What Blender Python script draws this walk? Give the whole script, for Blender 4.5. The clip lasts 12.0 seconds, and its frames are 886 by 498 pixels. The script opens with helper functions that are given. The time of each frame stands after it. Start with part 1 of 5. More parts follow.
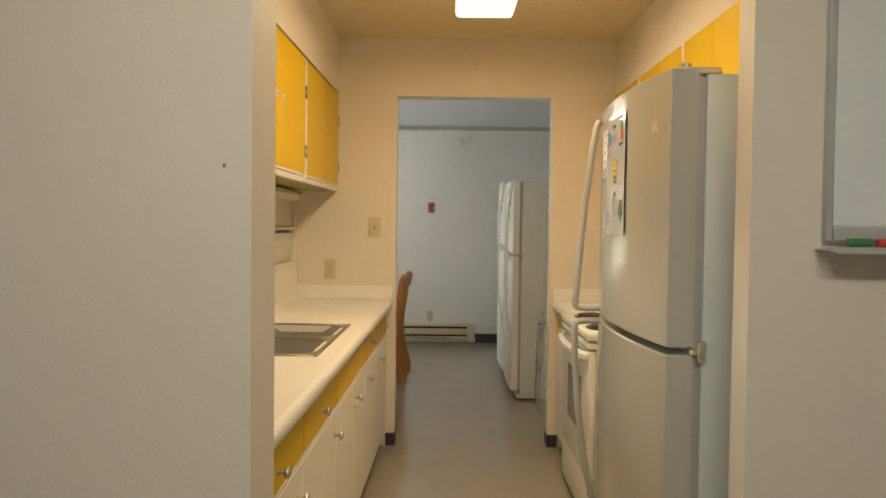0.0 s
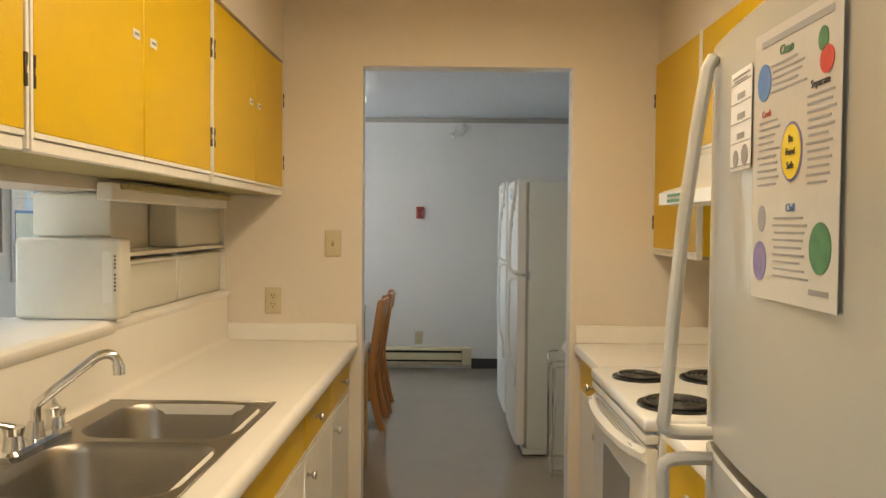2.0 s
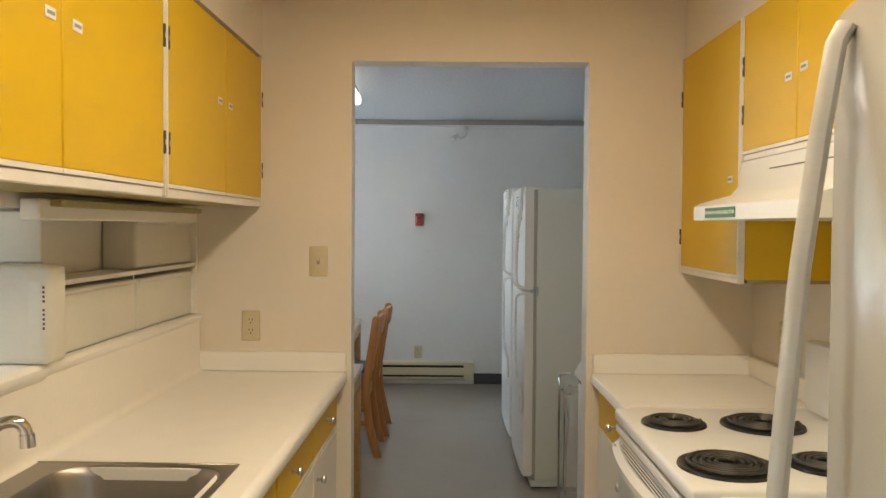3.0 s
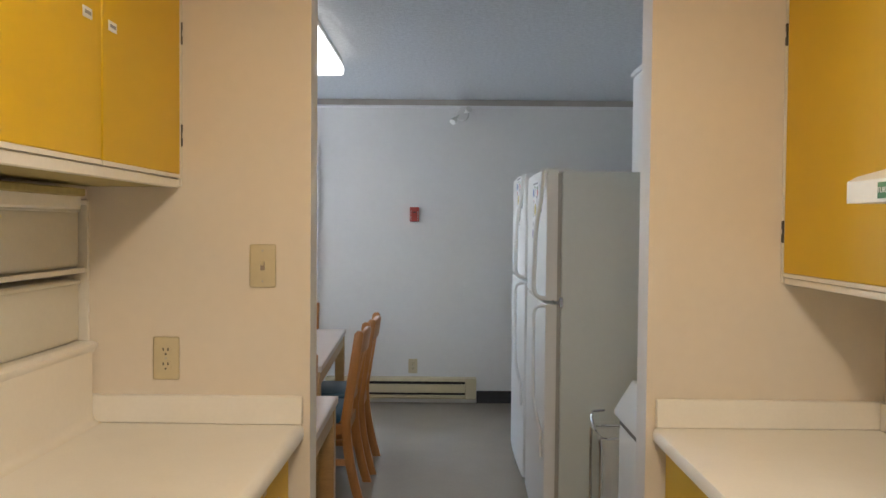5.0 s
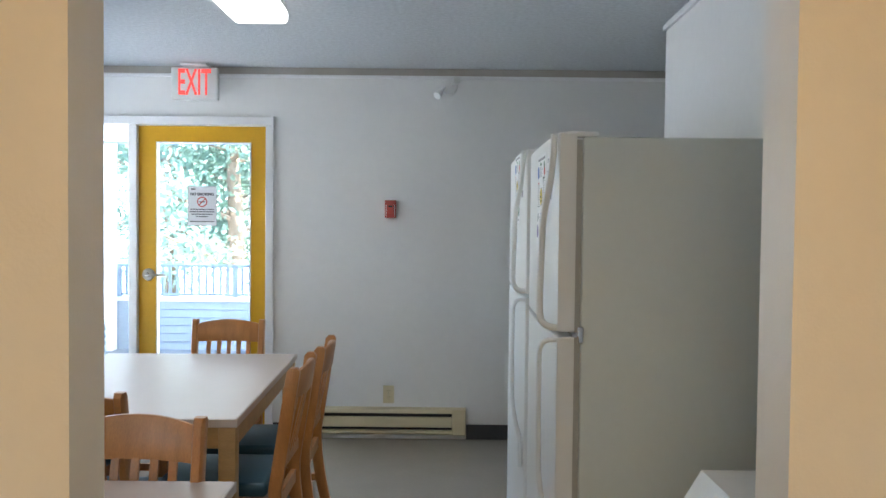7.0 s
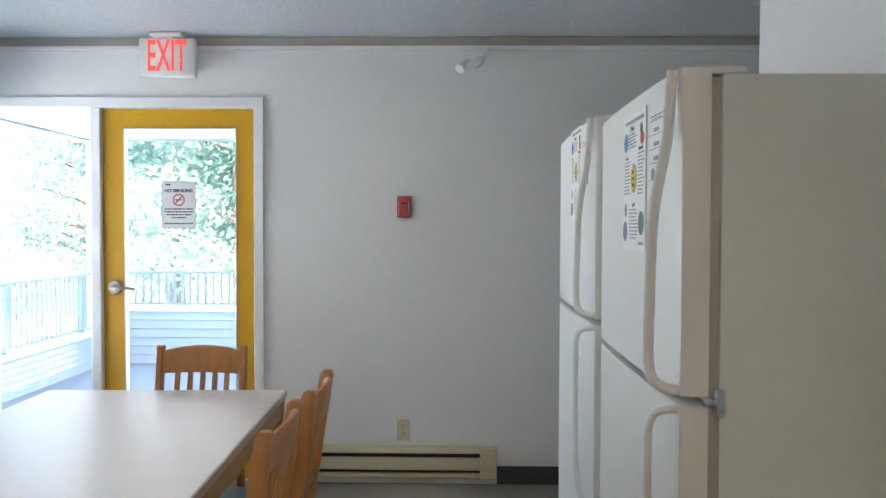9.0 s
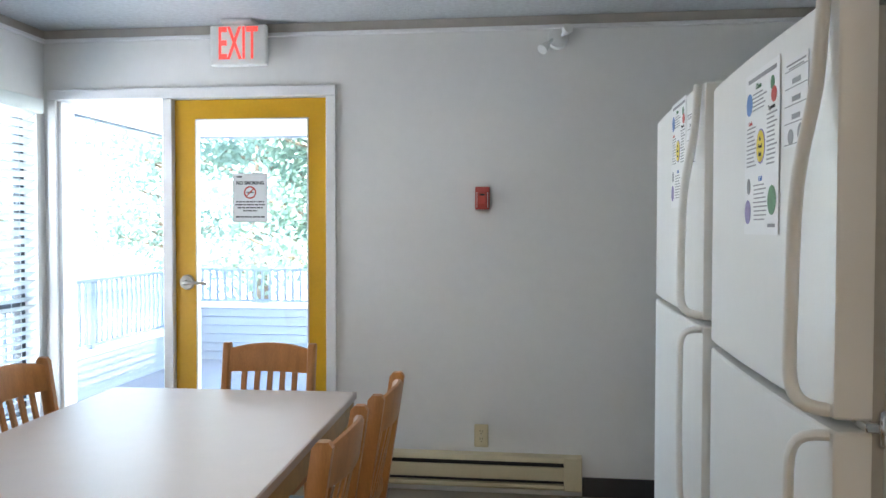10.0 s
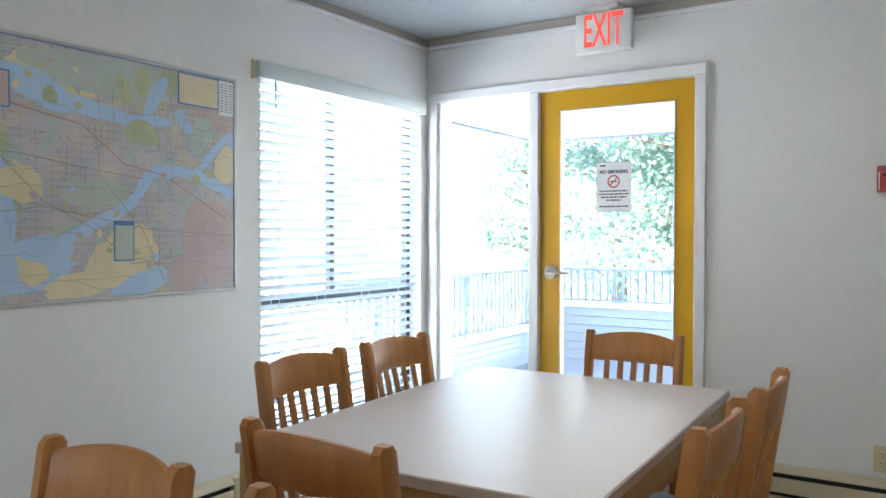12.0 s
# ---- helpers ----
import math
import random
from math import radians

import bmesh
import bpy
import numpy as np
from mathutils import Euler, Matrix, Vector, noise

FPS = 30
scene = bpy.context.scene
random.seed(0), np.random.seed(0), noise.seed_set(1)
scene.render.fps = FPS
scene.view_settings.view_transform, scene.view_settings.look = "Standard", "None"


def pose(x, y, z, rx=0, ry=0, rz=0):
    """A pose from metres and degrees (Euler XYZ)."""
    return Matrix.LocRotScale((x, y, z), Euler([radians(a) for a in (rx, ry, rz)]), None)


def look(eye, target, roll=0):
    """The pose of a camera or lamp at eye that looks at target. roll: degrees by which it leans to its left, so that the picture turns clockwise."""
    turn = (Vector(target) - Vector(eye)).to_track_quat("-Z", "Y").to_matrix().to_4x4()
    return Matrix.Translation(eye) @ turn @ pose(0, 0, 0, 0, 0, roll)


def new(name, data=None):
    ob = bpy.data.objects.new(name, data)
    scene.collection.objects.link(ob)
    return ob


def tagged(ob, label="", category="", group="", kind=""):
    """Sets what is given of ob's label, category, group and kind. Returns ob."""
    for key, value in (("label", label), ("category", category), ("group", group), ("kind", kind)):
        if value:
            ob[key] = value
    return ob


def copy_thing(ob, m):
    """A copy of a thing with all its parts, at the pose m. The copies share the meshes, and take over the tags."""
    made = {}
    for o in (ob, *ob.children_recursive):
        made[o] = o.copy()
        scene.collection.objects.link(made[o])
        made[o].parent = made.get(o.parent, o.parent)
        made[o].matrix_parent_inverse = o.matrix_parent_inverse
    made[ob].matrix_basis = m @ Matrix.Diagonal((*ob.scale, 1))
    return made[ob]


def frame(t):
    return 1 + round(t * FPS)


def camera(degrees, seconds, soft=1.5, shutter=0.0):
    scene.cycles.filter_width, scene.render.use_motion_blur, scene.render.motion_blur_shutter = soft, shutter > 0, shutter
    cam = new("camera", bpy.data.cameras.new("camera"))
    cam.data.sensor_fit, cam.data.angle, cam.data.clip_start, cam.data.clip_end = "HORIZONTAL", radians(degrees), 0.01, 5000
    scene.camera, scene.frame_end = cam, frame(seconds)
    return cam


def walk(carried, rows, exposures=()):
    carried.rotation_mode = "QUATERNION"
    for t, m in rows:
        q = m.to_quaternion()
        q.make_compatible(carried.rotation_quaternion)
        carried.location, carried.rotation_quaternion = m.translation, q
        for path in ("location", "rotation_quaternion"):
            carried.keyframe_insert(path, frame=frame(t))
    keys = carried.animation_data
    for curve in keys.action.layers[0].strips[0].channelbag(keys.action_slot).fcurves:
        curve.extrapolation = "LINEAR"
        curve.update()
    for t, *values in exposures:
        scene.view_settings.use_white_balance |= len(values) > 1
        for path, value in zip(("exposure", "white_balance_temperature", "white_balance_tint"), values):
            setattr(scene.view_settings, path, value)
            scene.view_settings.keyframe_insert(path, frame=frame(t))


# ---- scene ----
cam = camera(58.9, 12.0)
PATH = [
    (0, (-0.032, 0.123, 1.347), (-0.042, 2.122, 1.282), 0.7),
    (0.5, (-0.027, 0.445, 1.341), (-0.036, 2.444, 1.273), 0.6),
    (1, (-0.039, 0.763, 1.357), (-0.045, 2.762, 1.291), 0.3),
    (1.5, (0.001, 1.09, 1.383), (-0.006, 3.089, 1.321), 0.5),
    (2, (0.028, 1.356, 1.409), (0.024, 3.355, 1.347), 0.5),
    (2.5, (0.032, 1.563, 1.446), (0.029, 3.562, 1.387), 0.3),
    (3, (0.032, 1.759, 1.461), (0.025, 3.758, 1.404), 0.4),
    (5, (0.028, 2.692, 1.437), (0.025, 4.691, 1.377), 0.5),
    (5.5, (0.051, 2.98, 1.431), (0.047, 4.979, 1.365), 0.5),
    (6, (0.061, 3.304, 1.437), (0.059, 5.303, 1.376), 0.1),
    (6.5, (0.116, 3.599, 1.405), (0.107, 5.598, 1.346), 0.5),
    (7, (0.142, 3.839, 1.415), (0.139, 5.838, 1.357), 0.6),
    (7.5, (0.116, 4.087, 1.418), (0.114, 6.087, 1.362), 0.4),
    (9.5, (0.085, 4.878, 1.392), (-0.006, 6.875, 1.34), -0.1),
    (10, (0.077, 4.985, 1.372), (-0.167, 6.97, 1.318), 0.1),
    (10.5, (0.034, 5.036, 1.377), (-0.419, 6.983, 1.33), 0.2),
    (11, (0.012, 5.072, 1.334), (-0.705, 6.939, 1.299), 0.3),
    (11.5, (0.008, 5.086, 1.307), (-0.921, 6.857, 1.27), 0.1),
    (12, (0.015, 5.094, 1.28), (-1.068, 6.775, 1.243), 0.1),
]
# the clip's camera shifts its white balance between the warm kitchen and the day-lit dining room
walk(cam, [(t, look(eye, target, roll)) for t, eye, target, roll in PATH],
     [(0.0, 4.0, 7800, 6), (1.5, 4.0, 7250, 6), (3.0, 4.0, 6450, 6), (5.0, 4.0, 6200, 9), (5.6, 4.0, 6050, 10), (6.5, 4.0, 6000, 7), (7.5, 4.0, 6200, 6), (9.5, 4.0, 6280, 8), (12.0, 4.0, 6400, 7)])
# ---- light ----
CEIL = 2.445
KITCHEN_GLOW, DINING_GLOW = 0.11, 0.17
world = bpy.data.worlds.new("sky")
scene.world = world
world.use_nodes = True
wn = world.node_tree.nodes
sky = wn.new("ShaderNodeTexSky")
sky.sky_type, sky.sun_disc = "NISHITA", False
sky.sun_elevation, sky.sun_rotation = radians(50), radians(139)
wn["Background"].inputs["Strength"].default_value = 0.15
world.node_tree.links.new(sky.outputs[0], wn["Background"].inputs["Color"])
scene.view_settings.exposure = 4.0

sun = new("sun", bpy.data.lights.new("sun", "SUN"))
sun.data.energy, sun.data.angle, sun.data.color = 5.0, radians(0.5), (1.0, 0.96, 0.9)
sun.matrix_world = look((12, -14, 22), (0, 0, 0))


def area_lamp(name, eye, target, w, h, watts, colour):
    ob = new(name, bpy.data.lights.new(name, "AREA"))
    ob.data.shape, ob.data.size, ob.data.size_y = "RECTANGLE", w, h
    ob.data.energy, ob.data.color = watts, colour
    ob.matrix_world = look(eye, target)
    return ob


DAY = (0.80, 0.90, 1.0)
area_lamp("window_daylight", (-2.74, 8.28, 1.2), (0, 8.28, 0.9), 1.25, 1.6, 0.92, DAY)
# added fill lamp in an unseen, made-up window; brightens the hatch
area_lamp("hatch_fill", (-2.74, 3.1, 1.45), (0, 3.1, 1.1), 0.9, 0.9, 0.48, (1.0, 0.93, 0.80))
area_lamp("door_daylight", (-1.8, 9.2, 1.1), (-1.8, 5, 0.8), 1.5, 1.9, 0.98, DAY)
# added fill lamp overhead, never in view; lights the entrance wall ends
area_lamp("entrance_fill", (0.1, 0.30, CEIL - 0.103), (0.1, 0.30, 0), 1.2, 0.23, 1.12, (0.88, 0.92, 0.92))
area_lamp("kitchen_tube", (0.135, 3.04, CEIL - 0.103), (0.135, 3.04, 0), 0.26, 1.84, 1.38, (1.0, 0.80, 0.56))
# added fill lamp, unseen; lifts the map wall, tables and hatch tubs
area_lamp("side_room_fill", (-1.95, 4.2, CEIL - 0.103), (-1.95, 4.2, 0), 0.23, 1.2, 0.36, (1.0, 0.95, 0.90))
area_lamp("dining_tube", (-0.72, 6.91, CEIL - 0.103), (-0.72, 6.91, 0), 0.23, 1.2, 0.31, (1.0, 0.96, 0.93))

# ---- materials ----


def mat(name, colour, rough=0.5, metal=0.0, vary=0.06, scale=6.0, bump=0.0, bump_scale=80.0, spec=0.5, coat=0.0,
        emit=0.0, trans=0.0, alpha=1.0, relief=0.01, stretch=(1, 1, 1), random_tint=0.0, emit_colour=None):
    m = bpy.data.materials.new(name)
    m.use_nodes = True
    nt = m.node_tree
    n, L = nt.nodes, nt.links
    b = n["Principled BSDF"]
    b.inputs["Roughness"].default_value = rough
    b.inputs["Metallic"].default_value = metal
    b.inputs["Specular IOR Level"].default_value = spec
    b.inputs["Coat Weight"].default_value = coat
    b.inputs["Transmission Weight"].default_value = trans
    b.inputs["Alpha"].default_value = alpha
    co = n.new("ShaderNodeTexCoord")
    mp = n.new("ShaderNodeMapping")
    mp.inputs["Scale"].default_value = stretch
    L.new(co.outputs["Object"], mp.inputs["Vector"])
    big = n.new("ShaderNodeTexNoise")
    big.inputs["Scale"].default_value, big.inputs["Detail"].default_value = scale, 4
    fine = n.new("ShaderNodeTexNoise")
    fine.inputs["Scale"].default_value, fine.inputs["Detail"].default_value = scale * 12, 3
    L.new(mp.outputs[0], big.inputs["Vector"])
    L.new(mp.outputs[0], fine.inputs["Vector"])
    mix = n.new("ShaderNodeMix")
    mix.inputs["Factor"].default_value = 0.4
    L.new(big.outputs["Fac"], mix.inputs["A"])
    L.new(fine.outputs["Fac"], mix.inputs["B"])
    ramp = n.new("ShaderNodeValToRGB")
    lo = [max(0.0, c * (1 - 1.6 * vary)) for c in colour]
    hi = [min(1.0, c * (1 + 1.2 * vary)) for c in colour]
    ramp.color_ramp.elements[0].position, ramp.color_ramp.elements[0].color = 0.3, (*lo, 1)
    ramp.color_ramp.elements[1].position, ramp.color_ramp.elements[1].color = 0.7, (*hi, 1)
    L.new(mix.outputs["Result"], ramp.inputs["Fac"])
    out = ramp.outputs["Color"]
    if random_tint:
        info = n.new("ShaderNodeObjectInfo")
        hsv = n.new("ShaderNodeHueSaturation")
        mr = n.new("ShaderNodeMapRange")
        mr.inputs["To Min"].default_value, mr.inputs["To Max"].default_value = 1 - random_tint, 1 + random_tint
        L.new(info.outputs["Random"], mr.inputs["Value"])
        L.new(mr.outputs[0], hsv.inputs["Value"])
        L.new(out, hsv.inputs["Color"])
        out = hsv.outputs["Color"]
    L.new(out, b.inputs["Base Color"])
    rr = n.new("ShaderNodeMapRange")
    rr.inputs["To Min"].default_value, rr.inputs["To Max"].default_value = max(0.02, rough - 0.02), min(1.0, rough + 0.02)
    L.new(big.outputs["Fac"], rr.inputs["Value"])
    L.new(rr.outputs[0], b.inputs["Roughness"])
    if bump:
        bn = n.new("ShaderNodeTexNoise")
        bn.inputs["Scale"].default_value, bn.inputs["Detail"].default_value = bump_scale, 3
        L.new(mp.outputs[0], bn.inputs["Vector"])
        bp = n.new("ShaderNodeBump")
        bp.inputs["Strength"].default_value, bp.inputs["Distance"].default_value = bump, relief
        L.new(bn.outputs["Fac"], bp.inputs["Height"])
        L.new(bp.outputs[0], b.inputs["Normal"])
    if emit:
        b.inputs["Emission Color"].default_value = (*(emit_colour or colour), 1)
        b.inputs["Emission Strength"].default_value = emit
    return m


M_CREAM = mat("cream_wall_paint", (0.77, 0.70, 0.615), 0.55, vary=0.02, scale=2.5, bump=0.06, bump_scale=160)
M_CREAM_CEIL = mat("cream_ceiling_paint", (0.74, 0.63, 0.44), 0.8, vary=0.02, scale=2.5, bump=0.1, bump_scale=120)
M_WHITE_WALL = mat("white_wall_paint", (0.78, 0.77, 0.76), 0.5, vary=0.02, scale=2.0, bump=0.06, bump_scale=160)
M_POPCORN = mat("popcorn_ceiling", (0.67, 0.69, 0.72), 0.95, vary=0.10, scale=45, bump=1.0, bump_scale=110, relief=0.022)
M_TRIM = mat("white_trim_paint", (0.80, 0.79, 0.80), 0.4, vary=0.03, scale=8)
M_TAUPE = mat("taupe_strip", (0.43, 0.39, 0.35), 0.6, vary=0.04, scale=8)
M_FLOOR = mat("grey_sheet_vinyl", (0.335, 0.295, 0.245), 0.11, vary=0.035, scale=4.0, bump=0.01, bump_scale=9)
M_BASE = mat("dark_vinyl_base", (0.045, 0.045, 0.05), 0.45, vary=0.1, scale=10)
M_YELLOW = mat("yellow_laminate", (0.72, 0.46, 0.003), 0.42, vary=0.03, scale=5, bump=0.10, bump_scale=300)
M_DOOR_YELLOW = mat("yellow_door_paint", (0.64, 0.345, 0.008), 0.4, vary=0.05, scale=5)
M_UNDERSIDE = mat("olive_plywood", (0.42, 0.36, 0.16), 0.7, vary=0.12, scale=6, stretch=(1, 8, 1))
M_CABWHITE = mat("white_cabinet_paint", (0.84, 0.81, 0.75), 0.4, vary=0.03, scale=6)
M_COUNTER = mat("white_laminate_counter", (0.88, 0.855, 0.815), 0.35, vary=0.02, scale=9)
M_SPLASH = mat("cream_laminate_splash", (0.86, 0.82, 0.755), 0.38, vary=0.02, scale=6)
M_STEEL = mat("brushed_stainless", (0.36, 0.34, 0.31), 0.34, metal=1.0, vary=0.05, scale=5, stretch=(1, 20, 1))
M_CHROME = mat("chrome", (0.75, 0.75, 0.75), 0.10, metal=1.0, vary=0.02)
M_NICKEL = mat("dull_nickel", (0.55, 0.52, 0.48), 0.3, metal=1.0, vary=0.06, scale=20)
M_DARKMETAL = mat("dark_hinge_metal", (0.10, 0.09, 0.08), 0.45, metal=0.8, vary=0.1)
M_FRIDGE = mat("white_fridge_enamel", (0.78, 0.78, 0.77), 0.30, vary=0.012, scale=3, bump=0.04, bump_scale=260)
# white enamel darkened to carry the shade on the kitchen refrigerator's doors
M_FRIDGE_SHADED = mat("shaded_fridge_enamel", (0.50, 0.485, 0.44), 0.09, vary=0.012, scale=3, bump=0.04, bump_scale=260)
M_HANDLE_GREY = mat("grey_handle_plastic", (0.50, 0.49, 0.465), 0.35, vary=0.04, scale=12)
# the cool light on the cabinet sides is tinted into this enamel
M_FRIDGE_SIDE = mat("cool_lit_fridge_side", (0.67, 0.715, 0.70), 0.5, vary=0.02, scale=3, bump=0.12, bump_scale=260)
M_SEAL = mat("pale_door_seal", (0.42, 0.41, 0.39), 0.6, vary=0.06)
M_GASKET = mat("grey_gasket", (0.20, 0.19, 0.18), 0.6, vary=0.06)
M_PLASTIC = mat("white_plastic", (0.78, 0.78, 0.76), 0.35, vary=0.02)
M_BIN = mat("milky_plastic", (0.80, 0.77, 0.68), 0.45, vary=0.03, scale=5)
M_IVORY = mat("ivory_plate_plastic", (0.62, 0.54, 0.36), 0.35, vary=0.03)
M_BLACK = mat("black_enamel", (0.012, 0.012, 0.012), 0.35, vary=0.1)
M_COIL = mat("burner_coil_steel", (0.05, 0.048, 0.045), 0.4, metal=0.3, vary=0.15, scale=30)
M_OVENGLASS = mat("grey_oven_glass", (0.30, 0.30, 0.30), 0.12, vary=0.03)
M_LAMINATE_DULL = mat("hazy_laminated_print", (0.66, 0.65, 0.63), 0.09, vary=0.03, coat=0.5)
M_LAMINATE = mat("laminated_print", (0.84, 0.84, 0.85), 0.35, vary=0.02)
M_PAPER = mat("white_paper", (0.80, 0.80, 0.82), 0.5, vary=0.015)
M_INK = mat("dark_ink", (0.05, 0.05, 0.06), 0.6, vary=0.05)
M_GREYINK = mat("grey_ink", (0.30, 0.30, 0.32), 0.6, vary=0.05)
M_INKBLUE = mat("blue_ink", (0.10, 0.22, 0.52), 0.5, vary=0.12, scale=60)
M_INKGREEN = mat("green_ink", (0.07, 0.22, 0.10), 0.5, vary=0.2, scale=60)
M_INKYELLOW = mat("yellow_ink", (0.80, 0.62, 0.04), 0.5, vary=0.05)
M_INKRED = mat("red_ink", (0.55, 0.05, 0.04), 0.5, vary=0.1)
M_INKPURPLE = mat("purple_ink", (0.24, 0.20, 0.42), 0.5, vary=0.2, scale=60)
M_WOOD = mat("honey_oak", (0.45, 0.195, 0.058), 0.35, vary=0.16, scale=5, stretch=(6, 6, 1), bump=0.05, bump_scale=60, random_tint=0.08)
M_OAKTRIM = mat("light_oak_edge", (0.46, 0.28, 0.11), 0.4, vary=0.14, scale=5, stretch=(1, 6, 6))
M_TABLETOP = mat("beige_laminate_tabletop", (0.59, 0.50, 0.45), 0.40, vary=0.02, scale=14)
M_SEAT = mat("teal_vinyl", (0.016, 0.075, 0.125), 0.42, vary=0.15, scale=8, bump=0.08, bump_scale=200)
M_HEATER = mat("beige_heater_enamel", (0.62, 0.54, 0.36), 0.4, vary=0.03)
M_RED = mat("red_alarm_plastic", (0.42, 0.05, 0.035), 0.35, vary=0.06)
M_EXITRED = mat("exit_letter_glow", (0.8, 0.05, 0.04), 0.5, emit=0.06, vary=0.0, emit_colour=(1.0, 0.09, 0.07))
M_LAMP_K = mat("kitchen_diffuser", (1.0, 0.86, 0.66), 0.5, emit=KITCHEN_GLOW, vary=0.0, emit_colour=(1.0, 0.82, 0.62))
M_LAMP_D = mat("dining_diffuser", (1.0, 0.95, 0.9), 0.5, emit=DINING_GLOW, vary=0.0, emit_colour=(1.0, 0.97, 0.93))
M_ALU = mat("grey_aluminium", (0.55, 0.55, 0.55), 0.4, metal=0.3, vary=0.05)
M_DARKFRAME = mat("dark_window_frame", (0.03, 0.04, 0.055), 0.4, vary=0.1)
M_BLIND = mat("white_blind_slat", (0.66, 0.70, 0.71), 0.45, vary=0.02)
M_WHITEBOARD = mat("whiteboard_enamel", (0.78, 0.80, 0.82), 0.2, vary=0.02)
M_CORK = mat("corkboard_fabric", (0.36, 0.29, 0.24), 0.9, vary=0.1, scale=30)
M_SIDING = mat("blue_grey_siding", (0.29, 0.33, 0.38), 0.6, vary=0.05)
M_DECK = mat("pale_deck_board", (0.24, 0.25, 0.27), 0.6, vary=0.08, stretch=(1, 8, 1))
M_RAIL = mat("grey_rail_paint", (0.20, 0.25, 0.32), 0.5, vary=0.05)
M_LEAF = mat("tree_leaf", (0.10, 0.15, 0.12), 0.5, vary=0.3, scale=2.0)
M_BARK = mat("tree_bark", (0.14, 0.10, 0.07), 0.8, vary=0.2, scale=8)
M_GRASS = mat("lawn", (0.13, 0.14, 0.09), 0.9, vary=0.2, scale=1)
M_BAG = mat("clear_bag_film", (0.9, 0.9, 0.9), 0.15, vary=0.0, trans=0.0, alpha=0.28)
M_SCUFF = mat("tape_residue", (0.66, 0.55, 0.34), 0.7, vary=0.2, scale=60)


def let_light_through(m, colour, share):
    """Mixes a translucent share into a thin plastic."""
    n, L = m.node_tree.nodes, m.node_tree.links
    tl, mx = n.new("ShaderNodeBsdfTranslucent"), n.new("ShaderNodeMixShader")
    tl.inputs["Color"].default_value = (*colour, 1)
    mx.inputs[0].default_value = share
    L.new(n["Principled BSDF"].outputs[0], mx.inputs[1])
    L.new(tl.outputs[0], mx.inputs[2])
    L.new(mx.outputs[0], n["Material Output"].inputs["Surface"])


let_light_through(M_BLIND, (0.60, 0.72, 0.72), 0.08)
let_light_through(M_BIN, (0.90, 0.88, 0.82), 0.15)
let_light_through(M_LEAF, (0.26, 0.38, 0.32), 0.55)


def glass_mat(name):
    m = bpy.data.materials.new(name)
    m.use_nodes = True
    n, L = m.node_tree.nodes, m.node_tree.links
    n.remove(n["Principled BSDF"])
    tr, gl, mx, lw, pw, sc = (n.new(k) for k in ("ShaderNodeBsdfTransparent", "ShaderNodeBsdfGlossy", "ShaderNodeMixShader", "ShaderNodeLayerWeight", "ShaderNodeMath", "ShaderNodeMath"))
    gl.inputs["Roughness"].default_value = 0.02
    pw.operation, pw.inputs[1].default_value = "POWER", 4.0
    sc.operation, sc.inputs[1].default_value, sc.inputs[2].default_value = "MULTIPLY_ADD", 0.5, 0.03
    L.new(lw.outputs["Facing"], pw.inputs[0])
    L.new(pw.outputs[0], sc.inputs[0])
    L.new(sc.outputs[0], mx.inputs[0])
    L.new(tr.outputs[0], mx.inputs[1])
    L.new(gl.outputs[0], mx.inputs[2])
    L.new(mx.outputs[0], n["Material Output"].inputs["Surface"])
    return m


M_GLASS = glass_mat("window_glass")


